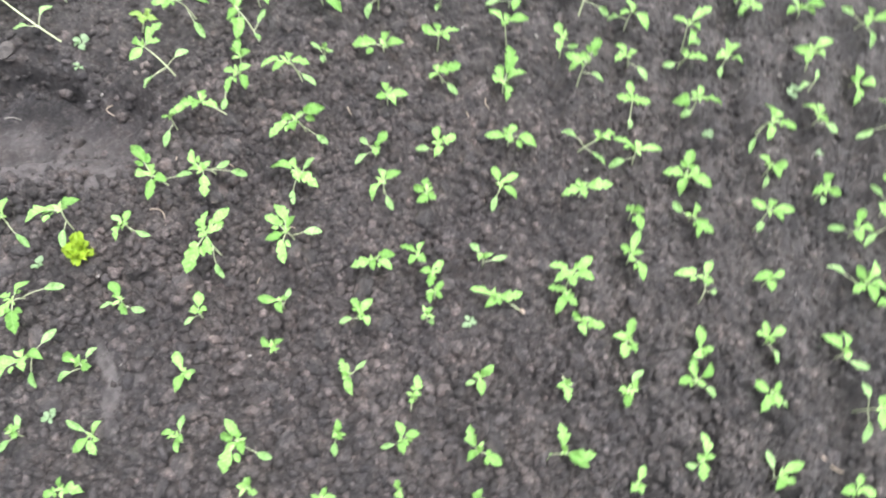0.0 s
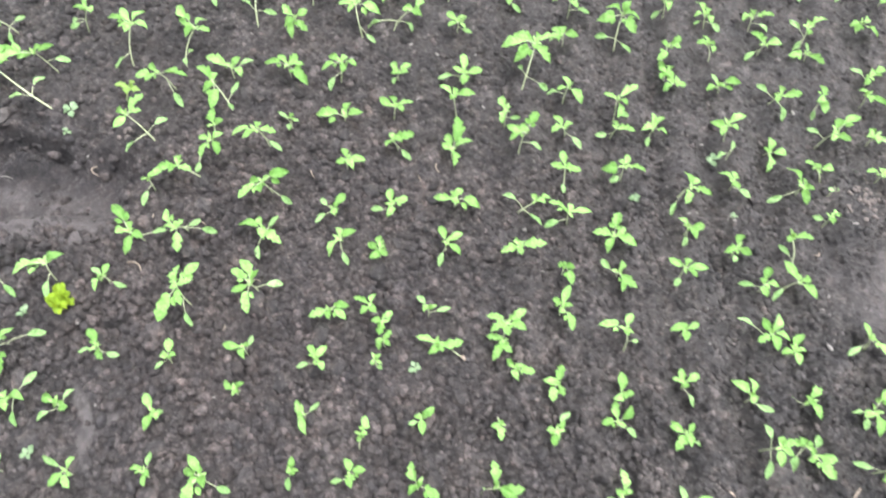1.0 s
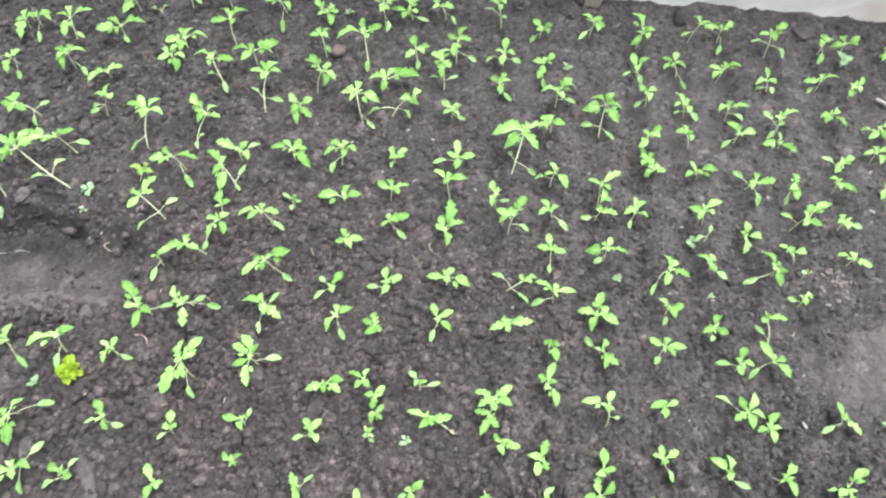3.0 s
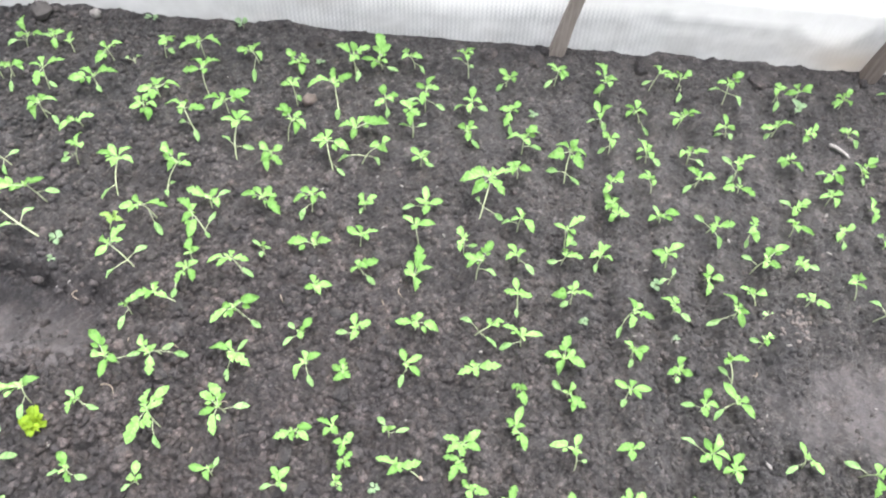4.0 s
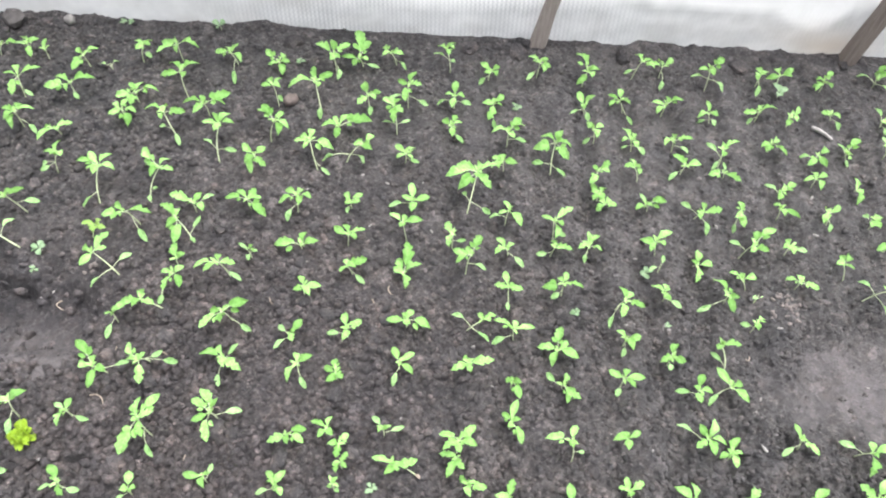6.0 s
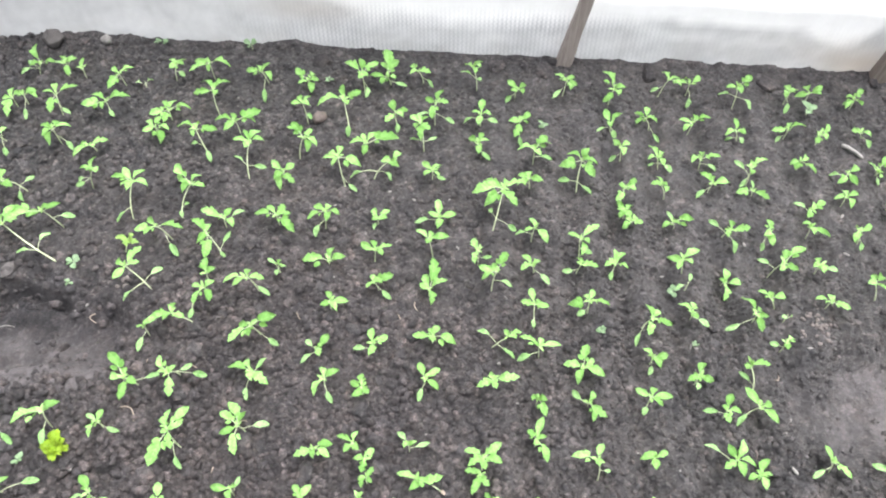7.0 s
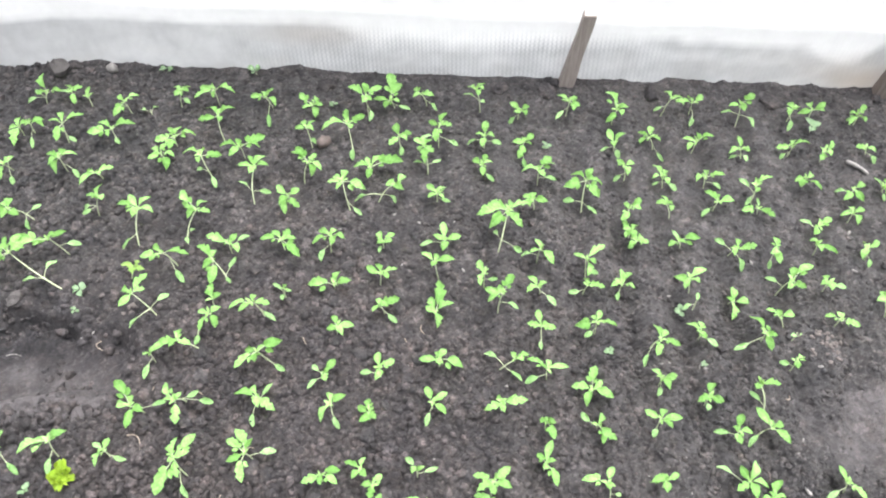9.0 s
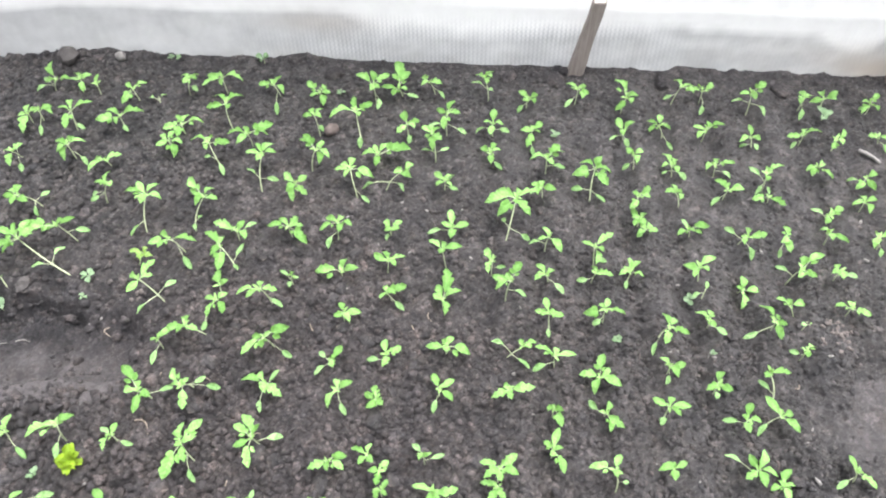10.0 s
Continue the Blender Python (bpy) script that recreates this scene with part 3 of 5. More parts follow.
lump("crumb", 0.042, -0.368, 0.0045, STRAW, "shrivelled tan tip of a dead leaf", "dead leaf", "", 0.6, 171, (1.3, 0.7), -30, 0.1)


# ---- film at the foot of the greenhouse wall ----
def sheet(name, x0, x1, z0, z1, nxs, nzs, place, mat, label):
    verts = [place(x0 + (x1 - x0) * i / nxs, z0 + (z1 - z0) * j / nzs) for j in range(nzs + 1) for i in range(nxs + 1)]
    faces = [(j * (nxs + 1) + i, j * (nxs + 1) + i + 1, (j + 1) * (nxs + 1) + i + 1, (j + 1) * (nxs + 1) + i) for j in range(nzs) for i in range(nxs)]
    return tagged(new(name, mesh_from(name, verts, faces, mat)), label, "film", "", "structure")


def film_place(x, u):
    z = -0.012 + 0.82 * u ** 1.8
    fold = 0.010 * noise.noise((x * 5, z * 6, 1.7)) + 0.004 * noise.noise((x * 17, z * 11, 4.1)) + 0.025 * noise.noise((x * 1.4, z * 1.5, 6.3)) * min(1, z * 4)
    crease = 0.006 * math.exp(-((z - 0.155 + 0.012 * x) / 0.012) ** 2)
    tuck = 0.016 * math.exp(-((x - 0.86 - 0.9 * z) / 0.030) ** 2) * max(0.0, 1 - z / 0.2) - 0.012 * math.exp(-((x - 0.93 - 0.5 * z) / 0.022) ** 2) * max(0.0, 1 - z / 0.2)
    fold += tuck * min(1.0, max(0.0, z / 0.02))
    return (x, FILM_Y - 0.002 + 0.6 * fold + crease + 0.10 * z - 0.030 * min(1.0, max(0.0, (-1.0 - x) / 0.15)), z)


wall_film = sheet("wall_film", -3.2, 3.2, 0.0, 1.0, 480, 50, film_place, SKIRT, "white bubble film of the greenhouse wall, mottled grey at its foot")
# how high the grey band at the foot reaches, along the wall
GREY_X = (-3.2, -0.30, -0.22, -0.02, 0.25, 0.43, 0.74, 0.80, 0.91, 0.945, 0.985, 1.1, 3.2)
# the dip near x = 0.91 paints in film that catches the light
GREY_Z = (0.136, 0.134, 0.112, 0.106, 0.116, 0.124, 0.124, 0.118, 0.066, 0.085, 0.130, 0.15, 0.14)
foot_grey, bubbled = [], []
for vert in wall_film.data.vertices:
    x, z = vert.co.x, vert.co.z
    left = min(1.0, max(0.0, (-0.22 - x) / 0.10))
    high = float(np.interp(x, GREY_X, GREY_Z)) + (0.016 - 0.011 * left) * noise.noise((x * 7, 0.3, 7.7)) + (0.010 - 0.007 * left) * noise.noise((x * 23, z * 9, 3.1))
    blotch = 0.86 + 0.02 * left + 0.20 * noise.noise((x * 4.5, z * 14, 8.1)) + 0.20 * noise.noise((x * 15, z * 30, 2.4)) + 0.12 * noise.noise((x * 60, z * 60, 5.4))
    cloudy = 0.22 * noise.noise((x * 9 + z * 14, z * 26 - x * 6, 3.3)) * min(1.0, max(0.0, (x - 0.35) / 0.1))
    cloudy += 0.10 * noise.noise((x * 70 + z * 40, z * 22 - x * 12, 6.1)) * min(1.0, max(0.0, (x - 0.30) / 0.1))
    pile = 0.45 * math.exp(-((x - 0.98) / 0.06) ** 2 - ((z - 0.03) / 0.05) ** 2)
    fade = min(1.0, max(0.0, (high - z) / (0.042 - 0.030 * left - 0.018 * min(1.0, max(0.0, (x - 0.35) / 0.1)))))
    foot_grey.append(min(1.0, max(0.0, pile + fade * (blotch + cloudy))))
    band = min(1.0, max(0.0, (x + 0.62) / 0.35)) * (1 - 0.85 * min(1.0, max(0.0, (x - 0.33) / 0.20)))
    bubbled.append(band * min(1.0, max(0.0, (0.135 - z) / 0.05)) * min(1.0, max(0.0, 0.70 + 0.8 * noise.noise((x * 7, z * 16, 1.1)))))
wall_film.data.attributes.new("bubbled", "FLOAT", "POINT").data.foreach_set("value", bubbled)
mud = [min(1.0, max(0.0, 0.65 * math.exp(-((v.co.x - 0.97) / 0.10) ** 2 - ((v.co.z - 0.02) / 0.05) ** 2)
                         + 0.12 * math.exp(-((v.co.x - 0.80) / 0.22) ** 2 - ((v.co.z - 0.05) / 0.06) ** 2)
                         + 0.34 * math.exp(-((v.co.x + 0.36) / 0.13) ** 2 - ((v.co.z - 0.10) / 0.03) ** 2)
                         + 0.15 * noise.noise((v.co.x * 14, v.co.z * 22, 9.2)) * max(0.0, 1 - v.co.z / 0.13))) for v in wall_film.data.vertices]
wall_film.data.attributes.new("mud", "FLOAT", "POINT").data.foreach_set("value", mud)
wall_film.data.attributes.new("foot_grey", "FLOAT", "POINT").data.foreach_set("value", foot_grey)


def stake(x, y, width, depth, top, lean, turn, wood, label, taper=0.10):
    """A squared wooden stake driven into the soil, its cut top worn and pale."""
    ob = thing("wooden_stake", x, y, soil_z(x, y), label, "stake", "stakes along the film")
    rings, verts, faces = 9, [], []
    corner = [(-1, -0.88), (-0.88, -1), (0.88, -1), (1, -0.88), (1, 0.88), (0.88, 1), (-0.88, 1), (-1, 0.88)]
    for k in range(rings):
        u = k / (rings - 1)
        z = -0.06 + u * (top + 0.06)
        w = 1 - taper * (1 - (1 - u) ** 1.7) + 0.03 * noise.noise((x * 3, z * 14, 2))
        off = 0.003 * noise.noise((z * 11, x, 5))
        for cx, cy in corner:
            verts.append((cx * width / 2 * w + lean[0] * z + off, cy * depth / 2 * w + lean[1] * z, z))
    for k in range(rings - 1):
        for s in range(8):
            a, b = k * 8 + s, k * 8 + (s + 1) % 8
            faces.append((a, b, b + 8, a + 8))
    ring = verts[-8:]
    core = tuple(sum(v[i] for v in ring) / 8 for i in range(3))
    verts += [(core[0] + (v[0] - core[0]) * 0.86, core[1] + (v[1] - core[1]) * 0.86, v[2] + 0.002) for v in ring]
    faces += [((rings - 1) * 8 + s, (rings - 1) * 8 + (s + 1) % 8, rings * 8 + (s + 1) % 8, rings * 8 + s) for s in range(8)]
    piece("shaft", mesh_from("shaft", verts, faces, wood, False), ob, pose(0, 0, 0, 0, 0, turn))
    last = verts[-8:]
    mid = tuple(sum(v[i] for v in last) / 8 for i in range(3))
    cap_v = [*last, *[(mid[0] + (v[0] - mid[0]) * 0.88, mid[1] + (v[1] - mid[1]) * 0.88, v[2] + 0.002) for v in last]]
    cap_f = [(s, (s + 1) % 8, 8 + (s + 1) % 8, 8 + s) for s in range(8)] + [tuple(range(8, 16))]
    piece("cut_end", mesh_from("cut_end", cap_v, cap_f, WOOD_END, False), ob, pose(0, 0, 0, 0, 0, turn), "pale cut end grain")


stake(0.263, 0.694, 0.043, 0.036, 0.207, (0.150, 0.02), -2, WOOD, "weathered squared wooden stake against the film", 0.33)
stake(1.020, 0.692, 0.038, 0.032, 0.24, (0.11, 0.02), -6, WOOD_BROWN, "weathered brown wooden stake leaning against the film")


# ---- leaves: unit length along x, shared between the seedlings ----
def blade(width, teeth, arch, curl, petiole, seed, deep=0.0, along=18, point=1.0):
    """A leaf blade past its petiole: drawn to a point, toothed edge, folded along the midrib, with a pair of forward lobes where deep."""
    g = np.random.default_rng(seed)
    verts, faces, cols = [], [], 5
    skew, wave = g.uniform(-0.07, 0.07), g.uniform(0, 6)
    cleft, phase = (0.50 + g.uniform(-0.06, 0.05), 0.53 + g.uniform(-0.04, 0.08)), g.uniform(0, 1, 2)
    rise = 0.85
    peak = (rise / (rise + point)) ** rise * (point / (rise + point)) ** point
    for k in range(along + 1):
        u = k / along
        s = petiole + (1 - petiole) * u
        body = u ** rise * (1 - u) ** point / peak
        for c in range(cols):
            v = -1 + 2 * c / (cols - 1)
            side = 1 if v > 0 else 0
            saw = (u * 3.6 + phase[side]) % 1.0
            cut = deep * math.exp(-((u - cleft[side]) / 0.075) ** 2)
            w = width * body * (1 - cut) * (1 - (teeth * (1 - saw) if abs(v) > 0.6 else 0.0)) + 0.006
            ahead = (0.42 * deep + 0.18) * abs(v) * w * max(0.0, 1 - 0.8 * u)
            z = arch * math.sin(math.pi * s) + curl * (s - s * s) + 0.50 * abs(v) * w * (1 - 0.5 * u) + 0.025 * math.sin(8 * u + 3 * v + wave) * min(1.0, 4 * u)
            verts.append((s + ahead, v * w + skew * math.sin(math.pi * s), z))
    for k in range(along):
        for c in range(cols - 1):
            a = k * cols + c
            faces.append((a, a + 1, a + cols + 1, a + cols))
    return verts, faces


def petiole_mesh(arch, curl, petiole, seed):
    """The leaf's stalk, along the same bow as its blade."""
    skew = np.random.default_rng(seed).uniform(-0.07, 0.07)
    at = [petiole * 1.12 * k / 5 for k in range(6)]
    path = [(s, skew * math.sin(math.pi * s), arch * math.sin(math.pi * s) + curl * (s - s * s) - 0.008) for s in at]
    return mesh_from("petiole", *tube(path, [0.021 - 0.008 * k / 5 for k in range(6)], 5), STEM)


def with_leaflets(shape, seed, at=0.30, size=0.36):
    """Adds a pair of side leaflets on the petiole, never quite alike."""
    verts, faces = list(shape[0]), list(shape[1])
    g = np.random.default_rng(seed)
    for side in (1, -1):
        bv, bf = blade(0.27, 0.12, 0.06, 0.0, 0.18, seed + side, 0.0, 9)
        turn = Matrix.Translation((at + g.uniform(-0.05, 0.05), 0, 0.05)) @ Matrix.Rotation(side * radians(g.uniform(42, 62)), 4, "Z") @ Matrix.Rotation(radians(g.uniform(-30, 5)), 4, "Y") @ Matrix.Scale(size * g.uniform(0.8, 1.15), 4)
        start = len(verts)
        verts += [(turn @ Vector(p))[:] for p in bv]
        faces += [tuple(i + start for i in f) for f in bf]
    return verts, faces


TRUE_LEAVES, SEED_LEAVES, YELLOW_LEAVES, PALE_LEAVES, PETIOLES = [], [], [], [], {}
for k in range(15):
    kind = k % 5
    arch, curl, bare = 0.10 + 0.05 * (k % 3), 0.10 * (k % 4), (0.17, 0.18, 0.17, 0.34, 0.32)[kind]
    shape = blade((0.188, 0.205, 0.230, 0.190, 0.225)[kind] + 0.012 * (k % 3), (0.0, 0.12, 0.22, 0.10, 0.20)[kind], arch, curl,
                  bare, 200 + k, (0.0, 0.20, 0.50, 0.0, 0.32)[kind], 20, (0.9, 1.0, 1.15)[k % 3])
    stalk_part = petiole_mesh(arch, curl, bare, 200 + k)
    if kind in (3, 4):
        shape = with_leaflets(shape, 300 + k, 0.28, 0.33 + 0.03 * (k % 3))
    TRUE_LEAVES.append(mesh_from("true_leaf", *shape, LEAF))
    PETIOLES[TRUE_LEAVES[-1]] = stalk_part
    if k < 3:
        YELLOW_LEAVES.append(mesh_from("yellowed_leaf", *shape, YELLOW_GREEN))
        PETIOLES[YELLOW_LEAVES[-1]] = stalk_part
for k in range(9):
    arch, curl, bare = 0.06 + 0.04 * (k % 3), 0.12 * (k % 3), (0.34 if k < 6 else 0.52) + 0.05 * (k % 3)
    SEED_LEAVES.append(mesh_from("cotyledon", *blade(0.125 + 0.015 * (k % 3), 0.0, arch, curl, bare, 400 + k, 0.0, 14, 0.8), COTYLEDON))
    PETIOLES[SEED_LEAVES[-1]] = petiole_mesh(arch, curl, bare, 400 + k)
    if k < 3:
        PALE_LEAVES.append(mesh_from("leaf", *blade(0.26, 0.1, 0.1, 0.1, 0.12, 430 + k, 0.0, 8, 0.7), PALE_LEAF))


def heart_mesh(seed):
    """The unfolding tip: three tiny upright leaves."""
    verts, faces = [], []
    g = np.random.default_rng(seed)
    for k in range(4):
        bv, bf = blade(0.18, 0.10, 0.1, 0.0, 0.1, seed + k, 0.0, 6)
        m = Matrix.Rotation(k * 1.3 + g.uniform(0, 0.7), 4, "Z") @ Matrix.Rotation(-radians(g.uniform(25, 60)), 4, "Y") @ Matrix.Scale(g.uniform(0.008, 0.016), 4)
        start = len(verts)
        verts += [(m @ Vector(p))[:] for p in bv]
        faces += [tuple(i + start for i in f) for f in bf]
    return mesh_from("heart", verts, faces, LEAF)


HEARTS = [heart_mesh(500 + 10 * k) for k in range(4)]
BROAD, PLAIN = (2, 4, 7, 9, 3, 8, 12, 13, 14), (0, 1, 2, 5, 6, 7, 10, 11, 12, 3, 9)
BED = "tomato seedlings in the bed"
pick = random.Random(5)


def leaf_pose(at, turn, rise, length, kind, full=1.0):
    wide = min(1.25, max(0.8, (0.036 / length) ** 0.5)) * pick.uniform(0.92, 1.08) * full
    if kind == "c":
        wide *= min(1.0, max(0.72, 0.042 / length))
    roll = pick.uniform(-30, 30)
    m = Matrix.Translation(at) @ Matrix.Rotation(radians(turn), 4, "Z") @ Matrix.Rotation(-radians(rise), 4, "Y") @ Matrix.Rotation(radians(roll), 4, "X")
    return m @ Matrix.Diagonal((length, length * wide, length, 1))


def seedling(x, y, lean, leaves):
    """A tomato seedling: base in the plan, crown from the base in cm, and its leaves: t true, c seed leaf, y yellowed; heading, length in cm, rise."""
    crown = Vector(lean) / 100
    reach = math.hypot(crown.x, crown.y)
    parsed = [(s[0], *(float(v) for v in s[1:].split(":"))) for s in leaves.split()]
    kinds = [p[0] for p in parsed]
    if "y" in kinds:
        label = "yellowing tomato seedling in the dark soil"
    elif "t" not in kinds:
        label = "tiny seedling with only its seed leaves"
    elif reach > 0.04:
        label = "leggy tomato seedling leaning over on a long pale stem"
    elif kinds.count("t") > 4:
        label = "sturdy tomato seedling with many notched green leaves"
    elif len(parsed) < 3:
        label = "very small tomato seedling with one or two leaves"
    else:
        label = "young tomato seedling with bright green notched leaves"
    ob = thing("tomato_seedling", x, y, soil_z(x, y) - 0.003, label, "seedling", BED)
    crown.z += 0.003
    mid = Vector((crown.x * 0.42, crown.y * 0.42, crown.z * 0.62)) + Vector((pick.uniform(-1, 1), pick.uniform(-1, 1), 0)) * (0.0015 + 0.05 * reach)
    path = bow((Vector((0, 0, -0.006)), mid, crown), 8)
    stout = 0.0013 + 0.006 * min(reach, 0.1) / 1.0 * 0.6
    v, f = tube(path, [stout * (1 - 0.35 * k / 8) for k in range(9)], 6)
    piece("stem", mesh_from("stem", v, f, STEM), ob)
    if "t" in kinds:
        piece("heart", HEARTS[pick.randrange(4)], ob, Matrix.Translation(crown) @ Matrix.Rotation(pick.uniform(0, 6.28), 4, "Z"), "small unfolding leaves")
    full = 1.0 + 0.06 * min(1.0, max(0.0, (y - 0.05) / 0.2)) * min(1.0, max(0.0, (0.7 - x) / 0.5))
    if full > 1.027 and kinds.count("t") > 1:
        turns = sorted(p[1] % 360 for p in parsed if p[0] == "t")
        gap, start = max(((b - a) % 360 or 360, a) for a, b in zip(turns, turns[1:] + turns[:1]))
        parsed.append(("t", start + gap / 2 + pick.uniform(-15, 15), pick.uniform(2.3, 3.1), pick.uniform(5, 30)))
    for kind, turn, length, rise in parsed:
        if kind == "c":
            me = SEED_LEAVES[pick.randrange(3) + (6 if length > 4.7 else 3 * pick.randrange(2))]
            leaf = piece("cotyledon", me, ob, leaf_pose(path[3 if reach > 0.025 else 4], turn, rise, length / 100, kind), "smooth narrow seed leaf")
        elif kind == "y":
            me = YELLOW_LEAVES[pick.randrange(3)]
            leaf = piece("true_leaf", me, ob, leaf_pose(crown, turn, rise, length / 100, kind), "yellowed notched leaf")
        else:
            me = TRUE_LEAVES[pick.choice(BROAD if length > 4.2 else PLAIN)]
            leaf = piece("true_leaf", me, ob, leaf_pose(crown, turn, rise, length / 100, kind, full))
        piece("petiole", PETIOLES[me], leaf)
    return ob


# ---- weeds ----
def weed(x, y, size, label, count=5):
    ob = thing("weed", x, y, soil_z(x, y) - 0.002, label, "weed", "pale weeds")
    v, f = tube([(0, 0, -0.004), (0.0005, 0, size * 0.3), (0, 0.0005, size * 0.55)], [0.0010, 0.0009, 0.0006], 6)
    piece("stem", mesh_from("stem", v, f, STEM), ob)
    for k in range(count):
        piece("leaf", PALE_LEAVES[k % 3], ob, leaf_pose((0, 0, size * 0.5), k * 360 / count + pick.uniform(-25, 25), pick.uniform(5, 40), size * pick.uniform(0.55, 0.9), "p"))


for x, y, size in ((-0.729, 0.027, 0.024), (-0.727, -0.017, 0.012), (-0.304, 0.584, 0.018), (0.209, 0.467, 0.018), (0.822, 0.552, 0.034), (0.321, -0.045, 0.015), (-0.697, -0.363, 0.016), (-0.607, -0.585, 0.018), (-0.034, -0.392, 0.016), (-0.903, -0.038, 0.026), (-0.514, 0.686, 0.028), (-0.757, 0.694, 0.013), (-0.735, 0.690, 0.014), (0.494, -0.062, 0.012), (0.469, 0.058, 0.020)):
    weed(x, y, size, "small pale grey-green weed in the dark soil")


def frilled_weed(x, y):
    """A low rosette of crinkled yellow-green leaves."""
    ob = thing("frilled_weed", x, y, soil_z(x, y), "crinkled yellow-green leafy rosette beside the seedlings", "weed")
    for k in range(16):
        length = pick.uniform(0.018, 0.031)
        verts, faces, n, cols = [], [], 9, 7
        for i in range(n + 1):
            s = i / n
            w = 0.62 * math.sin(math.pi * (0.12 + 0.80 * s) ** 0.8) * (0.3 + 0.7 * s)
            for c in range(cols):
                v = -1 + 2 * c / (cols - 1)
                frill = 0.16 * abs(v) ** 2 * math.sin(11 * s + 5 * v + k) + 0.10 * math.sin(7 * v + k) * s * s
                verts.append((s + 0.05 * math.cos(5 * v + k) * s, v * w, 0.30 * s - 0.30 * s * s + frill))
        for i in range(n):
            for c in range(cols - 1):
                a = i * cols + c
                faces.append((a, a + 1, a + cols + 1, a + cols))
        m = Matrix.Translation((0, 0, 0.004)) @ Matrix.Rotation(k * 2.4, 4, "Z") @ Matrix.Rotation(-radians(12 + 4 * k), 4, "Y") @ Matrix.Scale(length, 4)
        piece("leaf", mesh_from("leaf", verts, faces, YELLOW_LEAF), ob, m)


frilled_weed(-0.632, -0.340)

# ---- the seedlings ----
seedling(-1.010, 0.556, (1.2, 1.1, 2.8), "t114:5.6:17 t7:3.5:3 c158:3.1:26 c216:4.2:5")
seedling(-0.938, 0.565, (0.0, 0.4, 2.6), "t127:3.7:-6 t298:3.7:-9 c170:3.4:24 c81:3.3:21")
seedling(-0.889, 0.548, (0.0, 0.4, 2.6), "t104:3.6:6")
seedling(-0.785, 0.532, (-0.4, -0.2, 4.4), "t35:3.7:6 t252:4.6:-5 c182:3.0:11")
seedling(-0.791, 0.443, (-0.1, 0.0, 3.8), "t202:5.4:9 t20:5.4:2 t163:3.6:16 c309:3.1:-10")
seedling(-0.736, 0.529, (0.0, 0.4, 2.6), "c166:3.0:-0 c76:2.9:-16")
seedling(-0.671, 0.559, (1.2, 0.6, 4.6), "t137:3.4:-7 t73:3.5:-17 t262:3.4:32 c332:3.1:1")
seedling(-0.580, 0.571, (0.0, -0.1, 5.0), "t215:4.9:2 t356:5.1:-2 t172:3.6:6 t121:3.5:-20")
seedling(-0.541, 0.460, (-1.1, 2.8, 5.4), "t201:4.4:5 t37:4.4:5 t146:3.7:9 t88:3.5:-10")
seedling(-0.446, 0.570, (-1.1, -0.4, 4.0), "t182:3.6:6 t320:3.6:-6 t119:3.5:-17 c279:7.2:-8")
seedling(-1.022, 0.448, (0.0, 0.4, 2.6), "t274:5.4:-9 t112:3.6:-6 t171:3.4:-17")
seedling(-0.993, 0.450, (0.0, 0.4, 2.6), "t12:3.6:16 t349:3.7:3 c289:6.0:-6")
seedling(-0.905, 0.427, (-0.1, 2.0, 5.4), "t34:5.1:2 t274:5.2:-7 t114:3.5:0 c330:3.4:-14")
seedling(-0.882, 0.349, (0.0, 0.1, 4.6), "t20:3.8:-3 t252:3.3:18 t278:4.2:-8 t105:3.5:-13 c326:5.5:-10")
seedling(-0.998, 0.341, (-0.9, -1.0, 3.0), "t280:3.9:-6 t159:3.5:-17 c112:3.0:5 c300:5.2:-11")
seedling(-0.789, 0.329, (-0.5, -0.8, 2.8), "t26:4.1:3 t235:4.2:0 t160:3.5:-24")
seedling(-0.766, 0.225, (1.6, 1.4, 5.2), "t98:3.5:0 t267:2.5:45 t315:3.5:31 c192:2.8:-9 c229:3.4:3")
seedling(-0.647, 0.433, (0.0, 0.4, 2.6), "t11:4.9:0 t79:3.6:-3 t203:4.4:5 t265:3.6:0")
seedling(-0.664, 0.379, (0.0, 0.4, 2.6), "t237:3.3:21 t299:4.9:-9 t133:3.4:-10 t347:3.7:3")
seedling(-0.535, 0.338, (-2.4, 2.6, 5.4), "t185:3.9:15 t6:4.6:-2 t92:2.9:-20 c172:3.0:4 c301:4.7:-7")
seedling(-0.477, 0.398, (-0.3, 0.0, 4.2), "t187:4.4:8 t33:6.2:4 t240:3.6:6 t4:4.5:0")
seedling(-0.428, 0.268, (-0.2, 6.3, 5.4), "t55:3.6:10 t175:3.7:6 t358:3.5:16 t266:3.4:28 c151:3.7:16 c0:4.2:-3")
seedling(-0.348, 0.268, (0.0, 0.4, 2.6), "t141:3.7:12 t272:4.6:-5 t319:3.7:-9 t248:3.6:16")
seedling(-0.910, 0.215, (-3.0, -1.3, 5.4), "t149:3.5:-10 t335:3.5:3 t282:3.5:20 t107:3.5:-7 c48:3.6:3 c297:4.0:-11")
seedling(-0.650, 0.146, (-0.1, 6.0, 5.4), "t176:4.4:11 t54:3.6:6 t347:3.6:0 t130:3.7:19 t275:3.6:23 c247:4.3:-2")
seedling(-0.548, 0.156, (1.7, 5.8, 5.4), "t134:5.7:14 t344:3.6:10 t259:3.5:20 t50:3.0:4 c289:2.9:16 c72:2.3:-14")
seedling(-0.346, 0.555, (0.0, 0.4, 2.6), "t141:4.4:16 t290:3.6:-13 t336:3.5:24 t80:3.5:-13")
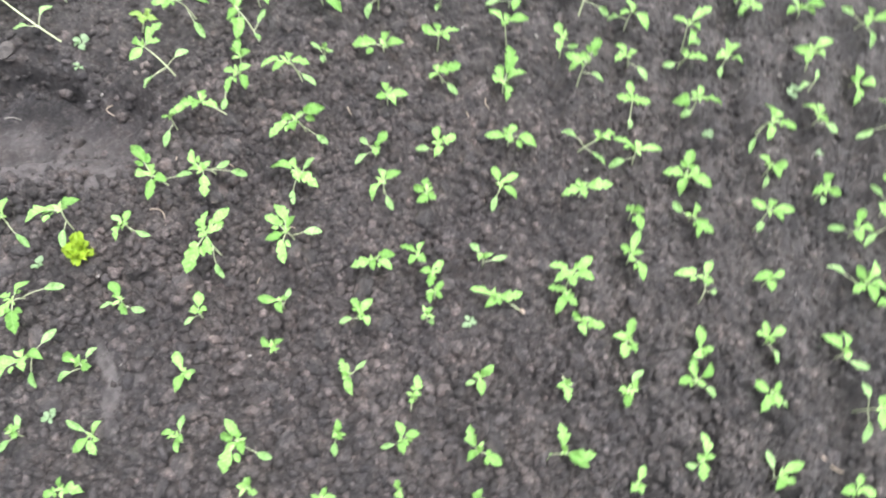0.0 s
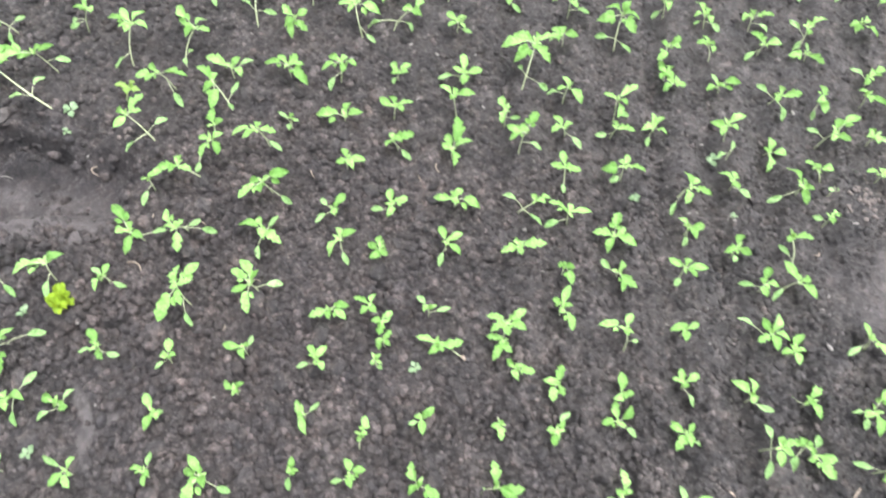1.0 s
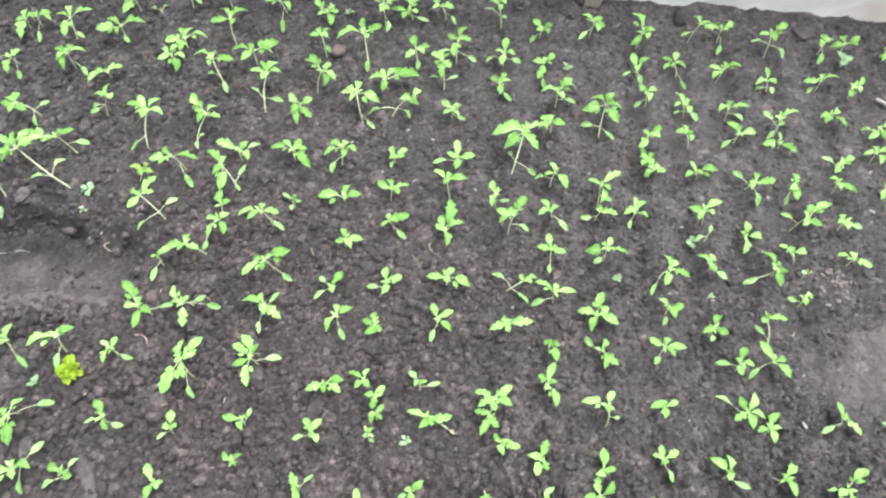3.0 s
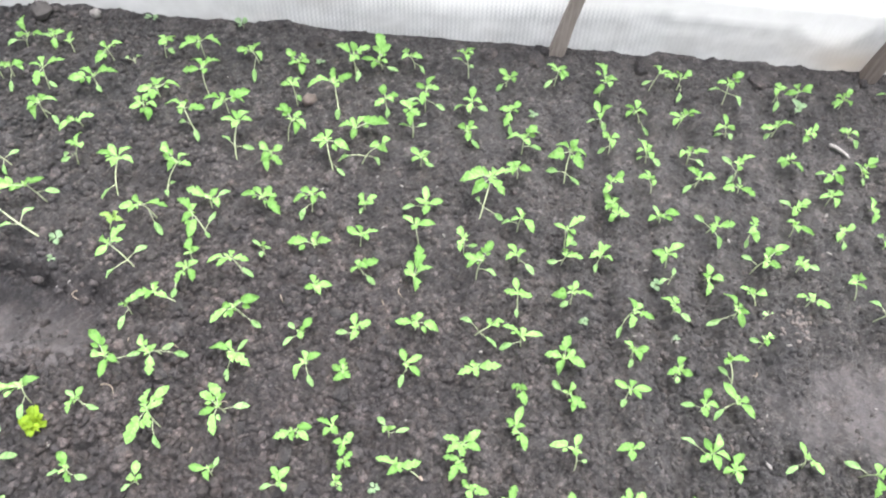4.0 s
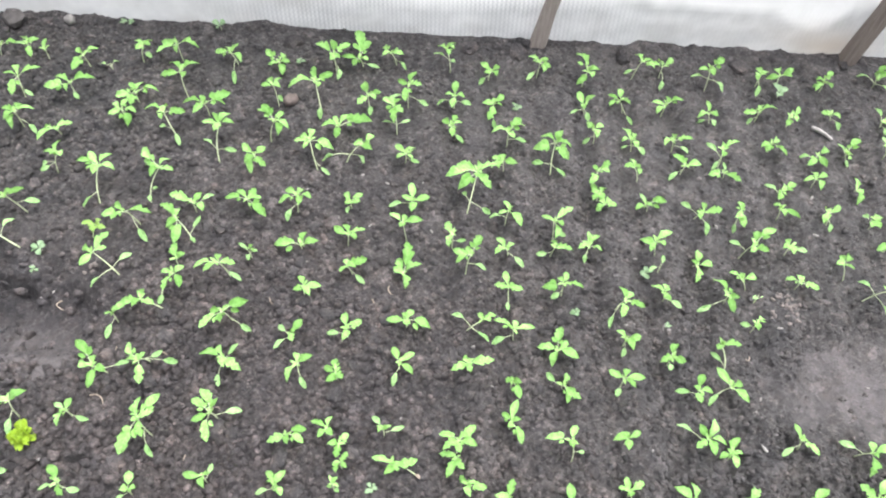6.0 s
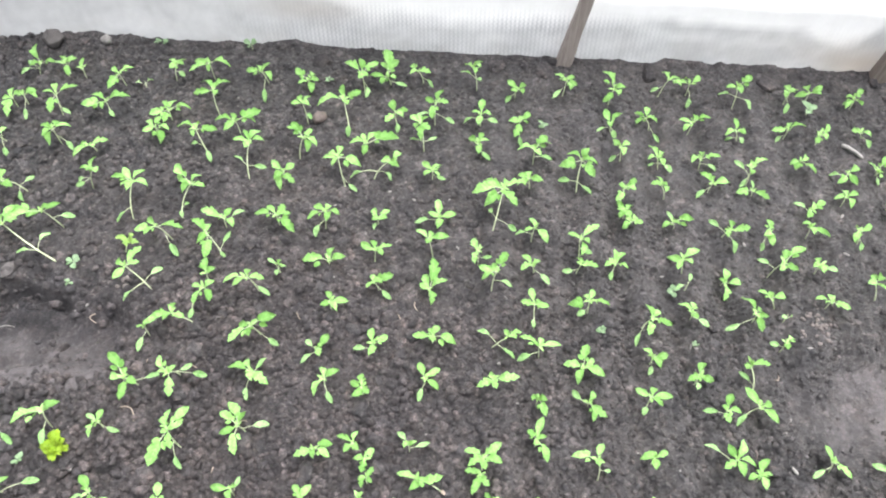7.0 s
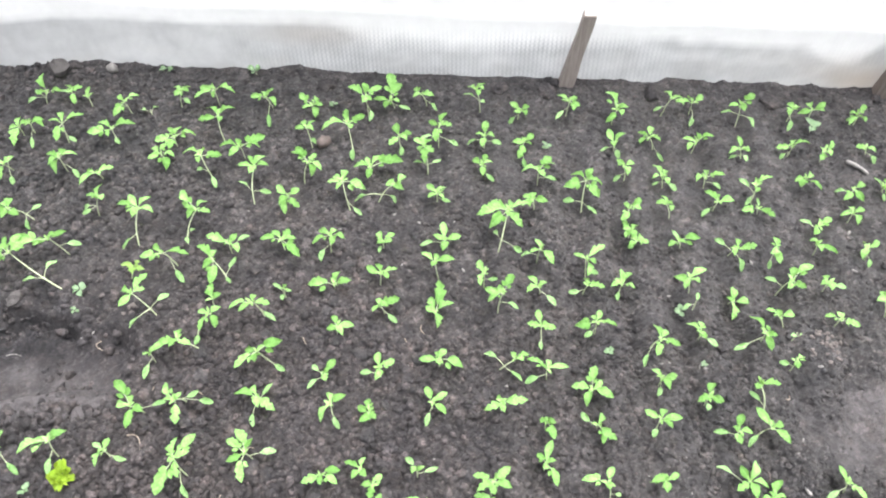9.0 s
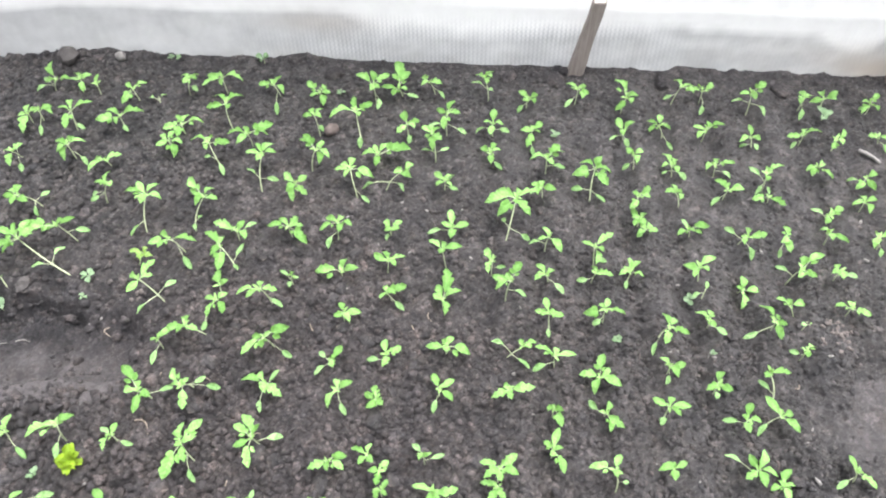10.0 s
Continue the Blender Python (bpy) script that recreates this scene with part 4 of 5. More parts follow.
seedling(-0.328, 0.438, (-0.6, 1.1, 5.4), "t112:3.3:-7 t174:2.9:-4 t318:3.5:31 c309:3.0:11")
seedling(-0.213, 0.556, (-0.5, 1.0, 5.4), "t155:4.7:15 t36:4.8:10 t101:3.8:19 t270:3.6:23 c283:4.4:-11")
seedling(-0.151, 0.579, (-0.9, -0.1, 2.8), "t96:7.7:14 t66:5.5:11 t184:4.1:9 t255:3.6:16 c341:4.5:-0")
seedling(-0.074, 0.590, (-1.2, 0.0, 4.0), "t120:3.5:-10 t337:3.5:17 c314:4.1:-8")
seedling(0.054, 0.583, (-1.1, 1.9, 5.4), "t131:3.1:-22 t313:3.4:40 t279:3.6:23 c159:4.2:8 c301:2.9:32")
seedling(0.146, 0.570, (0.4, 0.0, 2.8), "t136:3.5:10 t53:3.4:-10 t293:3.4:28 c229:3.5:-10")
seedling(0.258, 0.577, (0.3, 0.0, 4.6), "t137:3.5:-3 t315:3.5:20 t281:3.7:13 c228:4.4:-7")
seedling(-0.229, 0.427, (-1.5, 4.5, 5.4), "t202:6.1:2 t34:4.4:8 t103:3.9:18 c278:4.3:-11")
seedling(-0.329, 0.335, (1.4, 1.7, 5.2), "t154:4.5:13 t329:3.7:-3 t289:3.7:-9 t134:4.7:17")
seedling(-0.124, 0.452, (-0.1, -0.1, 4.4), "t106:3.7:16 t27:3.0:0 t236:3.7:9 c279:3.6:-13")
seedling(-0.056, 0.379, (-0.8, 3.5, 5.4), "t134:3.6:-3 t105:3.5:-13 t253:3.5:31 t310:3.6:19 t275:4.5:-8 c179:3.2:11 c21:3.2:7")
seedling(-0.037, 0.466, (0.2, 2.0, 5.4), "t67:3.7:13 t262:4.5:-8 t337:3.4:25 c194:4.4:-1 c331:5.3:-3")
seedling(0.068, 0.473, (-0.1, 0.0, 3.8), "t87:4.0:18 t265:3.6:6 t197:2.5:34 c201:4.1:1 c347:4.0:4")
seedling(0.158, 0.469, (0.0, 0.4, 2.6), "t51:3.6:0 t204:3.3:25 t255:4.6:-5 t69:3.0:-23 c279:6.0:-8")
seedling(0.072, 0.396, (-0.8, -0.2, 3.0), "t131:3.1:-7 t72:3.5:3 t277:3.6:13 c310:4.0:-5")
seedling(0.189, 0.359, (-0.1, 0.0, 4.6), "t185:3.7:3 t53:4.5:13 t24:4.0:11 t73:3.1:-23 c350:4.1:3")
seedling(-0.216, 0.267, (-1.6, 3.7, 5.4), "t189:3.3:7 t85:3.6:-6 t339:5.6:0 t136:3.3:-14 c316:5.1:-4")
seedling(-0.181, 0.360, (0.0, 0.4, 2.6), "t191:3.7:9 t14:7.3:3 t268:3.6:6 t43:4.0:9")
seedling(-0.161, 0.293, (4.2, 1.6, 4.8), "t58:3.4:-7 t309:3.6:23 t137:2.6:-18 c202:6.2:2 c328:3.7:-6")
seedling(-0.031, 0.307, (0.1, -0.1, 3.0), "t132:3.6:-3 t48:2.9:-8 t239:3.6:30 c337:3.2:1")
seedling(0.183, 0.301, (-0.5, 0.2, 3.2), "t83:3.3:-21 t348:3.3:10 t255:3.4:24 c202:3.0:12")
seedling(0.105, 0.172, (1.8, 7.2, 5.4), "t193:6.6:0 t150:4.2:5 t22:5.0:9 t308:4.9:-5 t230:5.8:-4 t164:2.5:5 t76:3.4:-17 c326:5.1:0 c119:3.0:-4")
seedling(0.285, 0.289, (0.5, 5.0, 5.4), "t200:5.3:-4 t162:3.5:7 t317:2.7:41 t334:3.5:10 t301:5.0:-2 c181:4.2:3 c314:4.3:-2")
seedling(0.366, 0.557, (0.4, -0.2, 4.8), "t118:5.5:13 t60:3.6:-16 t231:4.2:-8 t281:3.5:27")
seedling(0.481, 0.583, (1.3, 0.1, 5.4), "t107:3.4:-13 t315:3.6:13 t28:3.5:-13 c201:3.2:-12")
seedling(0.554, 0.606, (0.0, 0.1, 3.6), "t46:3.6:6 t176:3.9:0 t96:3.3:-21 c262:5.4:-9")
seedling(0.658, 0.570, (-0.2, 1.6, 5.4), "t37:4.4:16 t203:3.5:17 t270:3.6:23 c175:4.1:2 c309:4.6:-3")
seedling(0.775, 0.583, (0.1, -0.1, 3.8), "t85:3.4:-14 t40:3.4:-17 t237:3.6:16 c255:4.6:-12")
seedling(0.829, 0.594, (0.0, 0.4, 2.6), "t197:3.7:0 t27:3.6:23 t16:3.6:-10 t83:3.5:-17")
seedling(0.929, 0.582, (0.0, 0.4, 2.6), "t52:3.7:16 t228:3.6:-3 t279:3.4:24 t200:3.4:32 c200:2.9:12")
seedling(0.461, 0.499, (-1.3, 0.7, 3.0), "t87:3.5:7 t223:3.6:13 t314:3.2:26 c295:5.1:-9")
seedling(0.368, 0.476, (-0.4, 0.1, 2.6), "t111:3.8:15 t44:3.6:13 c206:3.7:-3 c286:3.5:-3")
seedling(0.542, 0.479, (0.2, -0.1, 3.8), "t185:3.6:23 t15:4.3:14 t70:3.6:-10 t230:3.6:6")
seedling(0.655, 0.464, (-1.0, 0.7, 3.4), "t92:3.6:10 t212:3.6:10 t22:2.8:-17 c201:3.1:-0 c279:3.1:23")
seedling(0.759, 0.481, (0.0, 0.0, 3.2), "t186:3.6:3 t7:4.0:15 t63:3.6:-16 c218:3.1:-11")
seedling(0.826, 0.461, (0.0, 0.4, 2.6), "t53:3.7:12 t238:3.6:13 t270:3.5:35")
seedling(0.938, 0.493, (-0.9, 0.2, 2.0), "t198:3.6:30 t292:3.2:34 c292:3.4:-4")
seedling(0.385, 0.392, (-0.8, 0.4, 4.2), "t37:3.2:-11 t223:3.2:43 t275:3.5:17 c218:3.4:-10")
seedling(0.471, 0.381, (-0.9, 0.5, 3.2), "t118:3.6:6 t284:3.6:23 t64:3.4:-17 c215:3.0:12 c319:3.8:0")
seedling(0.559, 0.379, (-0.6, 0.5, 3.2), "t224:3.5:20 t5:4.4:10 t70:3.5:-20 c327:3.7:3")
seedling(0.565, 0.308, (0.3, 0.0, 3.0), "t137:3.6:10 t7:3.5:6 t76:3.5:-20 c220:4.2:-8")
seedling(0.654, 0.337, (-0.6, 0.5, 5.2), "t29:4.2:14 t251:3.5:28 t58:3.4:-21 c131:4.6:10 c232:3.8:-6")
seedling(0.775, 0.392, (0.0, 0.4, 2.6), "t210:3.5:13 t308:4.1:3 t46:3.4:-21 t235:3.6:10")
seedling(0.871, 0.368, (-0.1, 0.1, 2.8), "t39:3.5:-3 t226:3.8:-3 t288:3.6:6 c169:3.4:-7")
seedling(0.375, 0.272, (0.1, -0.1, 5.0), "t46:3.6:6 t239:3.7:-3 t184:2.2:47")
seedling(0.472, 0.286, (-1.3, 1.1, 3.4), "t98:3.1:-15 t276:3.2:26 t304:2.2:48")
seedling(0.661, 0.307, (-0.7, -0.1, 2.0), "t196:3.7:6 t325:4.0:6 c90:3.0:19")
seedling(0.285, 0.121, (-0.6, 1.2, 5.4), "t39:4.9:12 t160:2.7:9 t272:3.7:-6 t308:2.8:30 c326:2.9:15")
seedling(0.278, 0.087, (0.6, 0.1, 3.2), "t351:3.4:10 t98:2.4:-20 t43:2.3:-20 c196:3.5:4")
seedling(0.379, 0.226, (0.0, 0.4, 2.6), "t193:2.3:37 t55:3.1:-19 t287:3.3:33 t243:3.4:24")
seedling(0.382, 0.198, (0.5, -0.2, 2.8), "t4:2.6:0 t94:2.9:-16 t62:2.8:-21 c236:2.9:28")
seedling(0.482, 0.205, (-0.6, -0.1, 2.2), "t218:3.5:20 t9:4.3:11 t300:2.3:45 c117:3.5:14")
seedling(0.352, 0.099, (0.0, 0.0, 3.2), "t87:3.6:3 t214:3.5:31 t333:2.9:16 t50:3.6:3 c256:3.0:0")
seedling(0.489, 0.095, (-1.0, 0.6, 4.2), "t183:3.5:17 t30:3.9:15 t243:3.6:20 t306:2.7:36")
seedling(0.489, 0.056, (0.0, 0.4, 2.6), "c71:3.0:-0 c209:3.0:15")
seedling(0.579, 0.195, (1.2, -0.4, 3.2), "t9:3.9:12 t243:3.4:24 t73:3.5:-17 c138:4.4:3 c285:4.7:-7")
seedling(0.663, 0.182, (-0.1, 0.1, 5.0), "t80:3.6:-6 t270:3.6:10 t225:3.5:31 c248:3.1:-7")
seedling(0.668, 0.114, (1.3, 0.1, 5.4), "t34:5.5:13 t70:3.5:0 t315:3.1:19 t235:3.5:24 c148:3.7:2")
seedling(0.777, 0.265, (-0.4, 0.1, 2.4), "t32:3.6:13 t236:3.5:20 t53:3.4:-21 c143:4.1:6")
seedling(0.760, 0.210, (-0.3, 0.5, 3.0), "t185:2.8:39 t324:4.2:11 t266:3.1:31")
seedling(0.849, 0.296, (0.0, 0.4, 2.6), "t28:3.6:-6 t270:3.5:13 t204:3.5:16 t72:3.2:-22")
seedling(0.859, 0.196, (-0.7, 0.8, 2.8), "t37:3.6:3 t236:3.7:13 t83:2.7:-22 c261:3.1:-4")
seedling(0.752, 0.113, (0.0, 0.4, 2.6), "t70:2.8:-21 t214:3.4:32 t262:3.2:30 c354:3.8:12")
seedling(0.297, -0.004, (-0.4, 0.1, 4.6), "t71:3.1:-11 t196:4.3:3 t345:3.9:9 t112:2.0:-24 c224:3.1:1")
seedling(0.398, -0.032, (1.1, -0.2, 4.2), "t109:3.1:0 t338:3.7:6 t253:3.7:3 t56:2.6:-9 c244:5.5:-4")
seedling(0.492, -0.007, (-0.1, 0.1, 2.2), "t147:3.1:7 t78:2.9:-12 t275:3.1:41 c324:3.7:7")
seedling(0.572, 0.092, (0.1, -1.0, 2.0), "t83:3.5:6 t5:3.6:0 t261:3.8:-6 t160:1.9:39")
seedling(0.671, 0.037, (-1.8, 1.0, 2.4), "t166:3.2:26 t16:3.6:-10 t74:2.3:-20")
seedling(0.612, -0.004, (0.0, 0.4, 2.6), "t128:4.1:6 t341:2.2:16 t279:3.7:0 t60:2.3:-15 c205:6.5:-4")
seedling(0.677, 0.007, (0.0, 0.4, 2.6), "c213:2.9:43 c24:3.0:-24")
seedling(0.762, 0.040, (-0.1, 0.0, 2.8), "t185:3.6:19 t337:3.6:3 t68:2.6:-23")
seedling(0.662, -0.054, (-0.1, 0.1, 3.4), "t35:3.2:-22 t254:2.8:39 c171:3.0:15")
seedling(-0.763, 0.028, (-10.5, 4.6, 5.4), "t164:4.4:23 t214:4.6:0 t73:4.6:8 t121:4.0:10 t2:4.4:26 t147:3.4:-14 t248:4.0:5 t35:3.8:15 c195:4.0:4 c62:4.2:16")
seedling(-0.787, 0.118, (-2.1, 0.0, 5.4), "t188:6.7:9 t183:3.4:-10 t34:3.6:6 t5:3.1:41 c12:4.5:-3")
seedling(-0.557, -0.020, (-4.1, 1.9, 5.4), "t63:4.8:10 t252:3.7:13 t138:3.2:-14 t6:3.4:24 c48:4.4:5 c238:5.2:2")
seedling(-0.644, 0.063, (1.9, 1.5, 3.2), "y171:3.4:-7 y334:3.5:23 y289:3.6:30 y8:2.2:47")
seedling(-0.554, 0.105, (-1.7, -0.6, 5.4), "t202:4.0:9 t133:3.4:-7 t359:5.7:2 t248:3.2:22 c308:7.0:-5")
seedling(-0.433, 0.064, (-3.0, 2.5, 5.4), "t145:4.5:13 t92:3.0:-15 t278:5.6:-2 t254:3.5:23 c310:2.9:16 c71:4.4:8")
seedling(-0.450, 0.143, (0.0, 0.4, 2.6), "t165:5.3:11 t317:3.6:13 t146:2.9:-24 c44:4.7:5")
seedling(-0.341, 0.159, (-0.1, 0.0, 3.6), "t185:4.3:8 t134:3.5:-7 t356:3.4:17 t320:5.8:-4")
seedling(-0.316, 0.043, (0.0, 0.4, 2.6), "t0:1.8:61 c146:3.2:14 c341:2.8:45 c279:3.0:32")
seedling(-0.446, 0.003, (0.0, 0.4, 2.6), "t109:3.6:3 t18:2.4:35 t130:3.4:-17")
seedling(-0.466, -0.069, (3.0, 3.3, 4.6), "t30:2.5:18 t163:2.8:-12 t302:3.7:6 t255:3.8:0 c270:3.2:-4")
seedling(-0.346, -0.009, (-1.4, -0.1, 5.4), "t204:4.3:5 t93:2.3:-20 t357:3.6:3 t237:3.3:18 c327:4.5:-6")
seedling(-0.447, -0.088, (-3.4, -0.7, 5.2), "t188:3.5:0 t99:2.6:-13 t336:3.6:19 t255:2.7:32")
seedling(-0.536, -0.116, (0.1, 0.2, 3.6), "t44:3.4:10 t246:2.0:53 t357:2.5:47 c263:4.3:-3")
seedling(-0.328, -0.095, (-0.9, -0.4, 4.2), "t27:5.1:7 t227:5.0:2 t171:2.5:-9 t282:3.3:29 t43:1.8:26 c330:5.4:-4")
seedling(-0.243, 0.155, (0.7, 0.6, 5.4), "t214:4.1:3 t337:3.5:17 t72:2.4:-19 t149:3.2:-7 c250:4.4:-6")
seedling(-0.135, 0.177, (0.2, 0.1, 2.4), "t115:3.4:-14 t338:2.6:33 t237:2.6:38 c260:3.1:19")
seedling(-0.016, 0.190, (1.0, -0.3, 2.6), "t99:4.2:17 t19:3.6:6 t268:3.4:17 c195:4.6:2")
seedling(-0.013, 0.107, (-0.7, 0.5, 5.4), "t142:3.6:0 t88:2.9:-20 t10:4.0:6 t260:3.1:41")
seedling(-0.132, 0.088, (0.4, 0.4, 3.2), "t151:3.6:6 t119:3.1:-7 t24:3.6:6 t312:3.2:34")
seedling(0.080, 0.100, (0.1, 0.1, 5.2), "t117:3.4:-3 t257:3.5:10 t68:1.8:-26 c353:2.9:19")
seedling(0.109, 0.029, (0.8, 1.4, 5.4), "t67:4.5:10 t216:3.6:3 t113:2.3:-10 t168:3.8:6 c341:3.9:-1")
seedling(0.193, 0.078, (-0.6, -0.1, 2.8), "t126:3.5:-7 t220:3.4:24 t45:2.4:-9 c314:4.5:-0")
seedling(0.187, 0.156, (0.3, 0.1, 5.0), "t106:3.3:-14 t309:4.1:-6 t66:2.2:-27 c186:3.5:3")
seedling(-0.220, 0.066, (0.1, 0.1, 2.4), "t186:5.4:6 t118:2.4:-14 t15:3.5:10 t82:3.5:-7")
seedling(-0.202, -0.031, (0.0, 0.4, 2.6), "t111:2.8:-8 t225:2.5:33 t2:3.6:6 t305:3.6:23")
seedling(-0.116, 0.026, (-0.9, -0.1, 3.0), "t251:2.9:33 t25:4.3:5 t100:2.5:-23 t344:2.7:36 c319:4.1:-5")
seedling(-0.013, 0.014, (0.0, 0.4, 2.6), "t89:6.7:9 t151:2.3:5 t26:4.0:12 t279:3.6:0 t112:3.6:-3")
seedling(0.195, -0.046, (-0.7, 1.9, 5.4), "t100:3.6:0 t176:2.8:16 t345:2.9:20 t47:1.7:-14 c268:3.0:19")
seedling(-0.207, -0.133, (0.0, 0.4, 2.6), "t63:3.3:0 t287:3.0:37 t35:1.7:45 c144:3.2:11 c225:3.9:3")
seedling(-0.108, -0.114, (0.0, 0.4, 2.6), "t101:3.6:-6 t39:3.2:0 t263:3.5:27 c187:3.8:9")
seedling(0.001, -0.091, (0.0, 0.4, 2.6), "t183:3.8:3 t65:2.7:-9 t343:4.8:2 t111:2.0:-12 t281:2.7:41")
seedling(0.113, -0.090, (2.9, 0.4, 3.6), "t26:2.8:-4 t114:1.8:-13 t329:2.2:39 c149:4.5:2 c321:4.3:-0")
seedling(0.204, -0.102, (-0.4, 0.2, 3.8), "t156:4.0:6 t6:4.0:6 t72:2.3:-15 t160:1.7:28 c208:4.5:1")
seedling(-0.528, -0.214, (-1.0, -0.6, 4.0), "t132:6.0:10 t160:3.3:-11 t339:3.5:20 t106:2.6:-13 t276:4.1:3 c20:5.0:0")
seedling(-0.448, -0.197, (-0.8, -1.3, 3.0), "t127:3.8:15 t173:2.6:-13 t285:4.3:-3 t47:2.0:29 c358:6.0:-2 c32:3.3:1")
seedling(-0.323, -0.186, (0.0, 0.4, 2.6), "t176:4.2:5 t116:2.8:-8 t329:4.3:-5 t295:3.4:32 c57:3.9:9 c272:5.0:2")
seedling(-0.658, -0.304, (0.2, 1.2, 5.2), "t30:3.5:17 t213:5.1:11 t174:2.9:-8 t201:3.5:-10 c280:4.5:-0")
seedling(-0.569, -0.297, (0.1, 0.1, 2.6), "t90:2.4:0 t266:3.2:18 t270:1.8:61 c155:3.1:19 c346:3.6:-7")
seedling(-0.418, -0.324, (-1.2, 1.3, 5.4), "t59:5.1:2 t134:2.8:-8 t20:3.2:22 t257:6.4:0 t297:3.6:6 t255:2.0:55 t96:3.6:3 c299:5.5:-0")
seedling(-0.310, -0.289, (-0.7, -0.3, 5.2), "t120:4.5:13 t149:3.9:12 t72:2.8:0 t215:3.2:11 t278:5.0:0 c14:4.7:-0")
seedling(-0.187, -0.195, (0.2, 0.3, 3.4), "t111:2.8:-12 t32:3.2:15 t249:3.6:0 c299:3.9:-6")
seedling(-0.118, -0.199, (0.0, 0.4, 2.6), "t98:2.8:-8 t153:2.5:-5 t240:3.1:27 t313:2.8:34 t42:1.4:34")
seedling(-0.006, -0.175, (0.0, 0.4, 2.6), "t112:3.5:-3 t38:3.4:7 t319:3.6:13 c257:3.9:-0")
seedling(0.119, -0.171, (0.0, 0.4, 2.6), "t210:3.6:6 t6:4.8:10 t111:1.8:-13 t282:2.8:30")
seedling(0.200, -0.197, (0.0, 0.4, 2.6), "t218:2.3:44 t336:2.2:39 t292:3.6:6 t189:1.7:69")
seedling(0.197, -0.274, (0.0, 0.4, 2.6), "t74:4.1:11 t137:2.2:10 t295:4.3:3 t10:1.9:25 t240:2.3:45")
seedling(-0.187, -0.317, (0.0, 0.4, 2.6), "t210:3.5:10 t15:3.5:6 t335:3.6:10 t288:2.6:32")
seedling(-0.119, -0.302, (0.0, 0.4, 2.6), "t163:3.1:8 t77:2.2:-5 t240:2.7:26 t309:2.5:34")
seedling(-0.096, -0.328, (0.0, 0.4, 2.6), "t198:2.2:32 t47:2.3:15 t268:2.9:20")
seedling(-0.088, -0.360, (0.0, 0.4, 2.6), "t58:2.0:23 t257:2.5:29 t317:2.0:36")
seedling(-0.023, -0.298, (0.1, 0.3, 3.6), "t243:2.2:46 t331:1.7:54 c133:3.4:13 c17:3.7:6")
seedling(0.106, -0.323, (0.2, 0.8, 5.4), "t169:3.6:6 t44:3.7:9 t340:3.3:17 t216:3.6:16 t275:2.7:26 t51:2.2:5")
seedling(0.283, -0.132, (0.0, 0.4, 2.6), "t80:4.5:10 t177:3.8:3 t338:4.1:3 t251:3.6:0 t45:2.6:4")
seedling(0.292, -0.192, (-0.1, -0.3, 2.0), "t72:2.7:-9 t278:3.6:6 t321:4.0:3 c142:3.7:9")
seedling(0.407, -0.106, (0.0, 0.4, 2.6), "t145:2.2:16 t13:3.2:-4 t291:3.2:22 c254:3.0:-0")
seedling(0.488, -0.139, (0.0, 0.4, 2.6), "t59:3.5:-7 t213:3.5:27 t347:2.8:0 c256:2.9:33")
seedling(0.389, -0.201, (0.3, 1.1, 5.4), "t159:3.1:15 t56:2.3:-10 t2:3.8:6 t312:2.7:17 c245:2.9:23")
seedling(0.590, -0.156, (-1.3, 4.4, 5.4), "t0:3.6:6 t228:3.0:37 t180:1.8:77 c132:3.6:6")
seedling(0.581, -0.182, (0.8, -0.5, 4.2), "t122:4.2:6 t314:3.8:3 t24:2.8:-16 t69:1.8:-13 c224:4.5:-3")
seedling(0.525, -0.205, (0.0, 0.4, 2.6), "t66:3.5:-3 t353:2.5:0 t266:3.0:24 t176:2.1:51 c174:3.9:-3")
seedling(0.303, -0.327, (-0.8, 2.1, 5.4), "t68:2.9:0 t179:4.4:3 t270:2.3:43 c4:1.9:-8")
seedling(0.395, -0.294, (0.0, 0.4, 2.6), "t198:3.3:25 t28:2.7:0 t263:3.0:32 t138:1.8:49")
seedling(0.532, -0.289, (0.0, 0.4, 2.6), "t68:3.7:9 t118:2.8:12 t217:3.6:20 t277:3.4:20 t343:3.1:0 t59:2.4:-14 c147:5.5:-0")
seedling(0.575, -0.309, (0.0, 0.4, 2.6), "t58:3.6:3 t202:3.2:26 t275:2.7:22 t18:2.3:-10 t155:2.1:48")
seedling(0.701, -0.283, (-0.7, 0.9, 3.0), "t98:2.8:0 t314:3.8:3 t38:1.7:-20 c211:4.2:-5")
seedling(-0.694, -0.416, (-0.7, -1.5, 3.2), "t60:3.6:6 t157:2.6:-13 t293:5.2:2 t249:3.0:8 c23:6.5:0")
seedling(-0.541, -0.419, (0.0, 0.4, 2.6), "t133:3.5:3 t312:3.4:24 t145:2.1:-22 c200:3.2:14 c352:3.3:-7")
seedling(-0.427, -0.424, (0.0, 0.4, 2.6), "t104:3.2:-4 t357:2.6:43 t155:1.8:-26 c233:2.7:22")
seedling(-0.312, -0.394, (0.0, 0.4, 2.6), "t177:3.6:-3 t292:2.8:30 t9:1.9:49 c78:2.8:-0")
seedling(-0.652, -0.497, (-0.3, -1.6, 3.0), "t238:4.9:7 t190:3.6:0 t309:3.1:31 t0:3.6:16 t140:1.9:-25 c57:4.6:3 c292:5.1:0")
seedling(-0.581, -0.514, (0.0, 0.4, 2.6), "t158:3.2:-4 t351:3.0:32 t39:1.9:70 c67:3.3:3 c220:3.7:9")
seedling(-0.423, -0.514, (0.0, 0.4, 2.6), "t127:3.5:-3 t261:3.1:11 t317:2.5:40 c18:2.5:47")
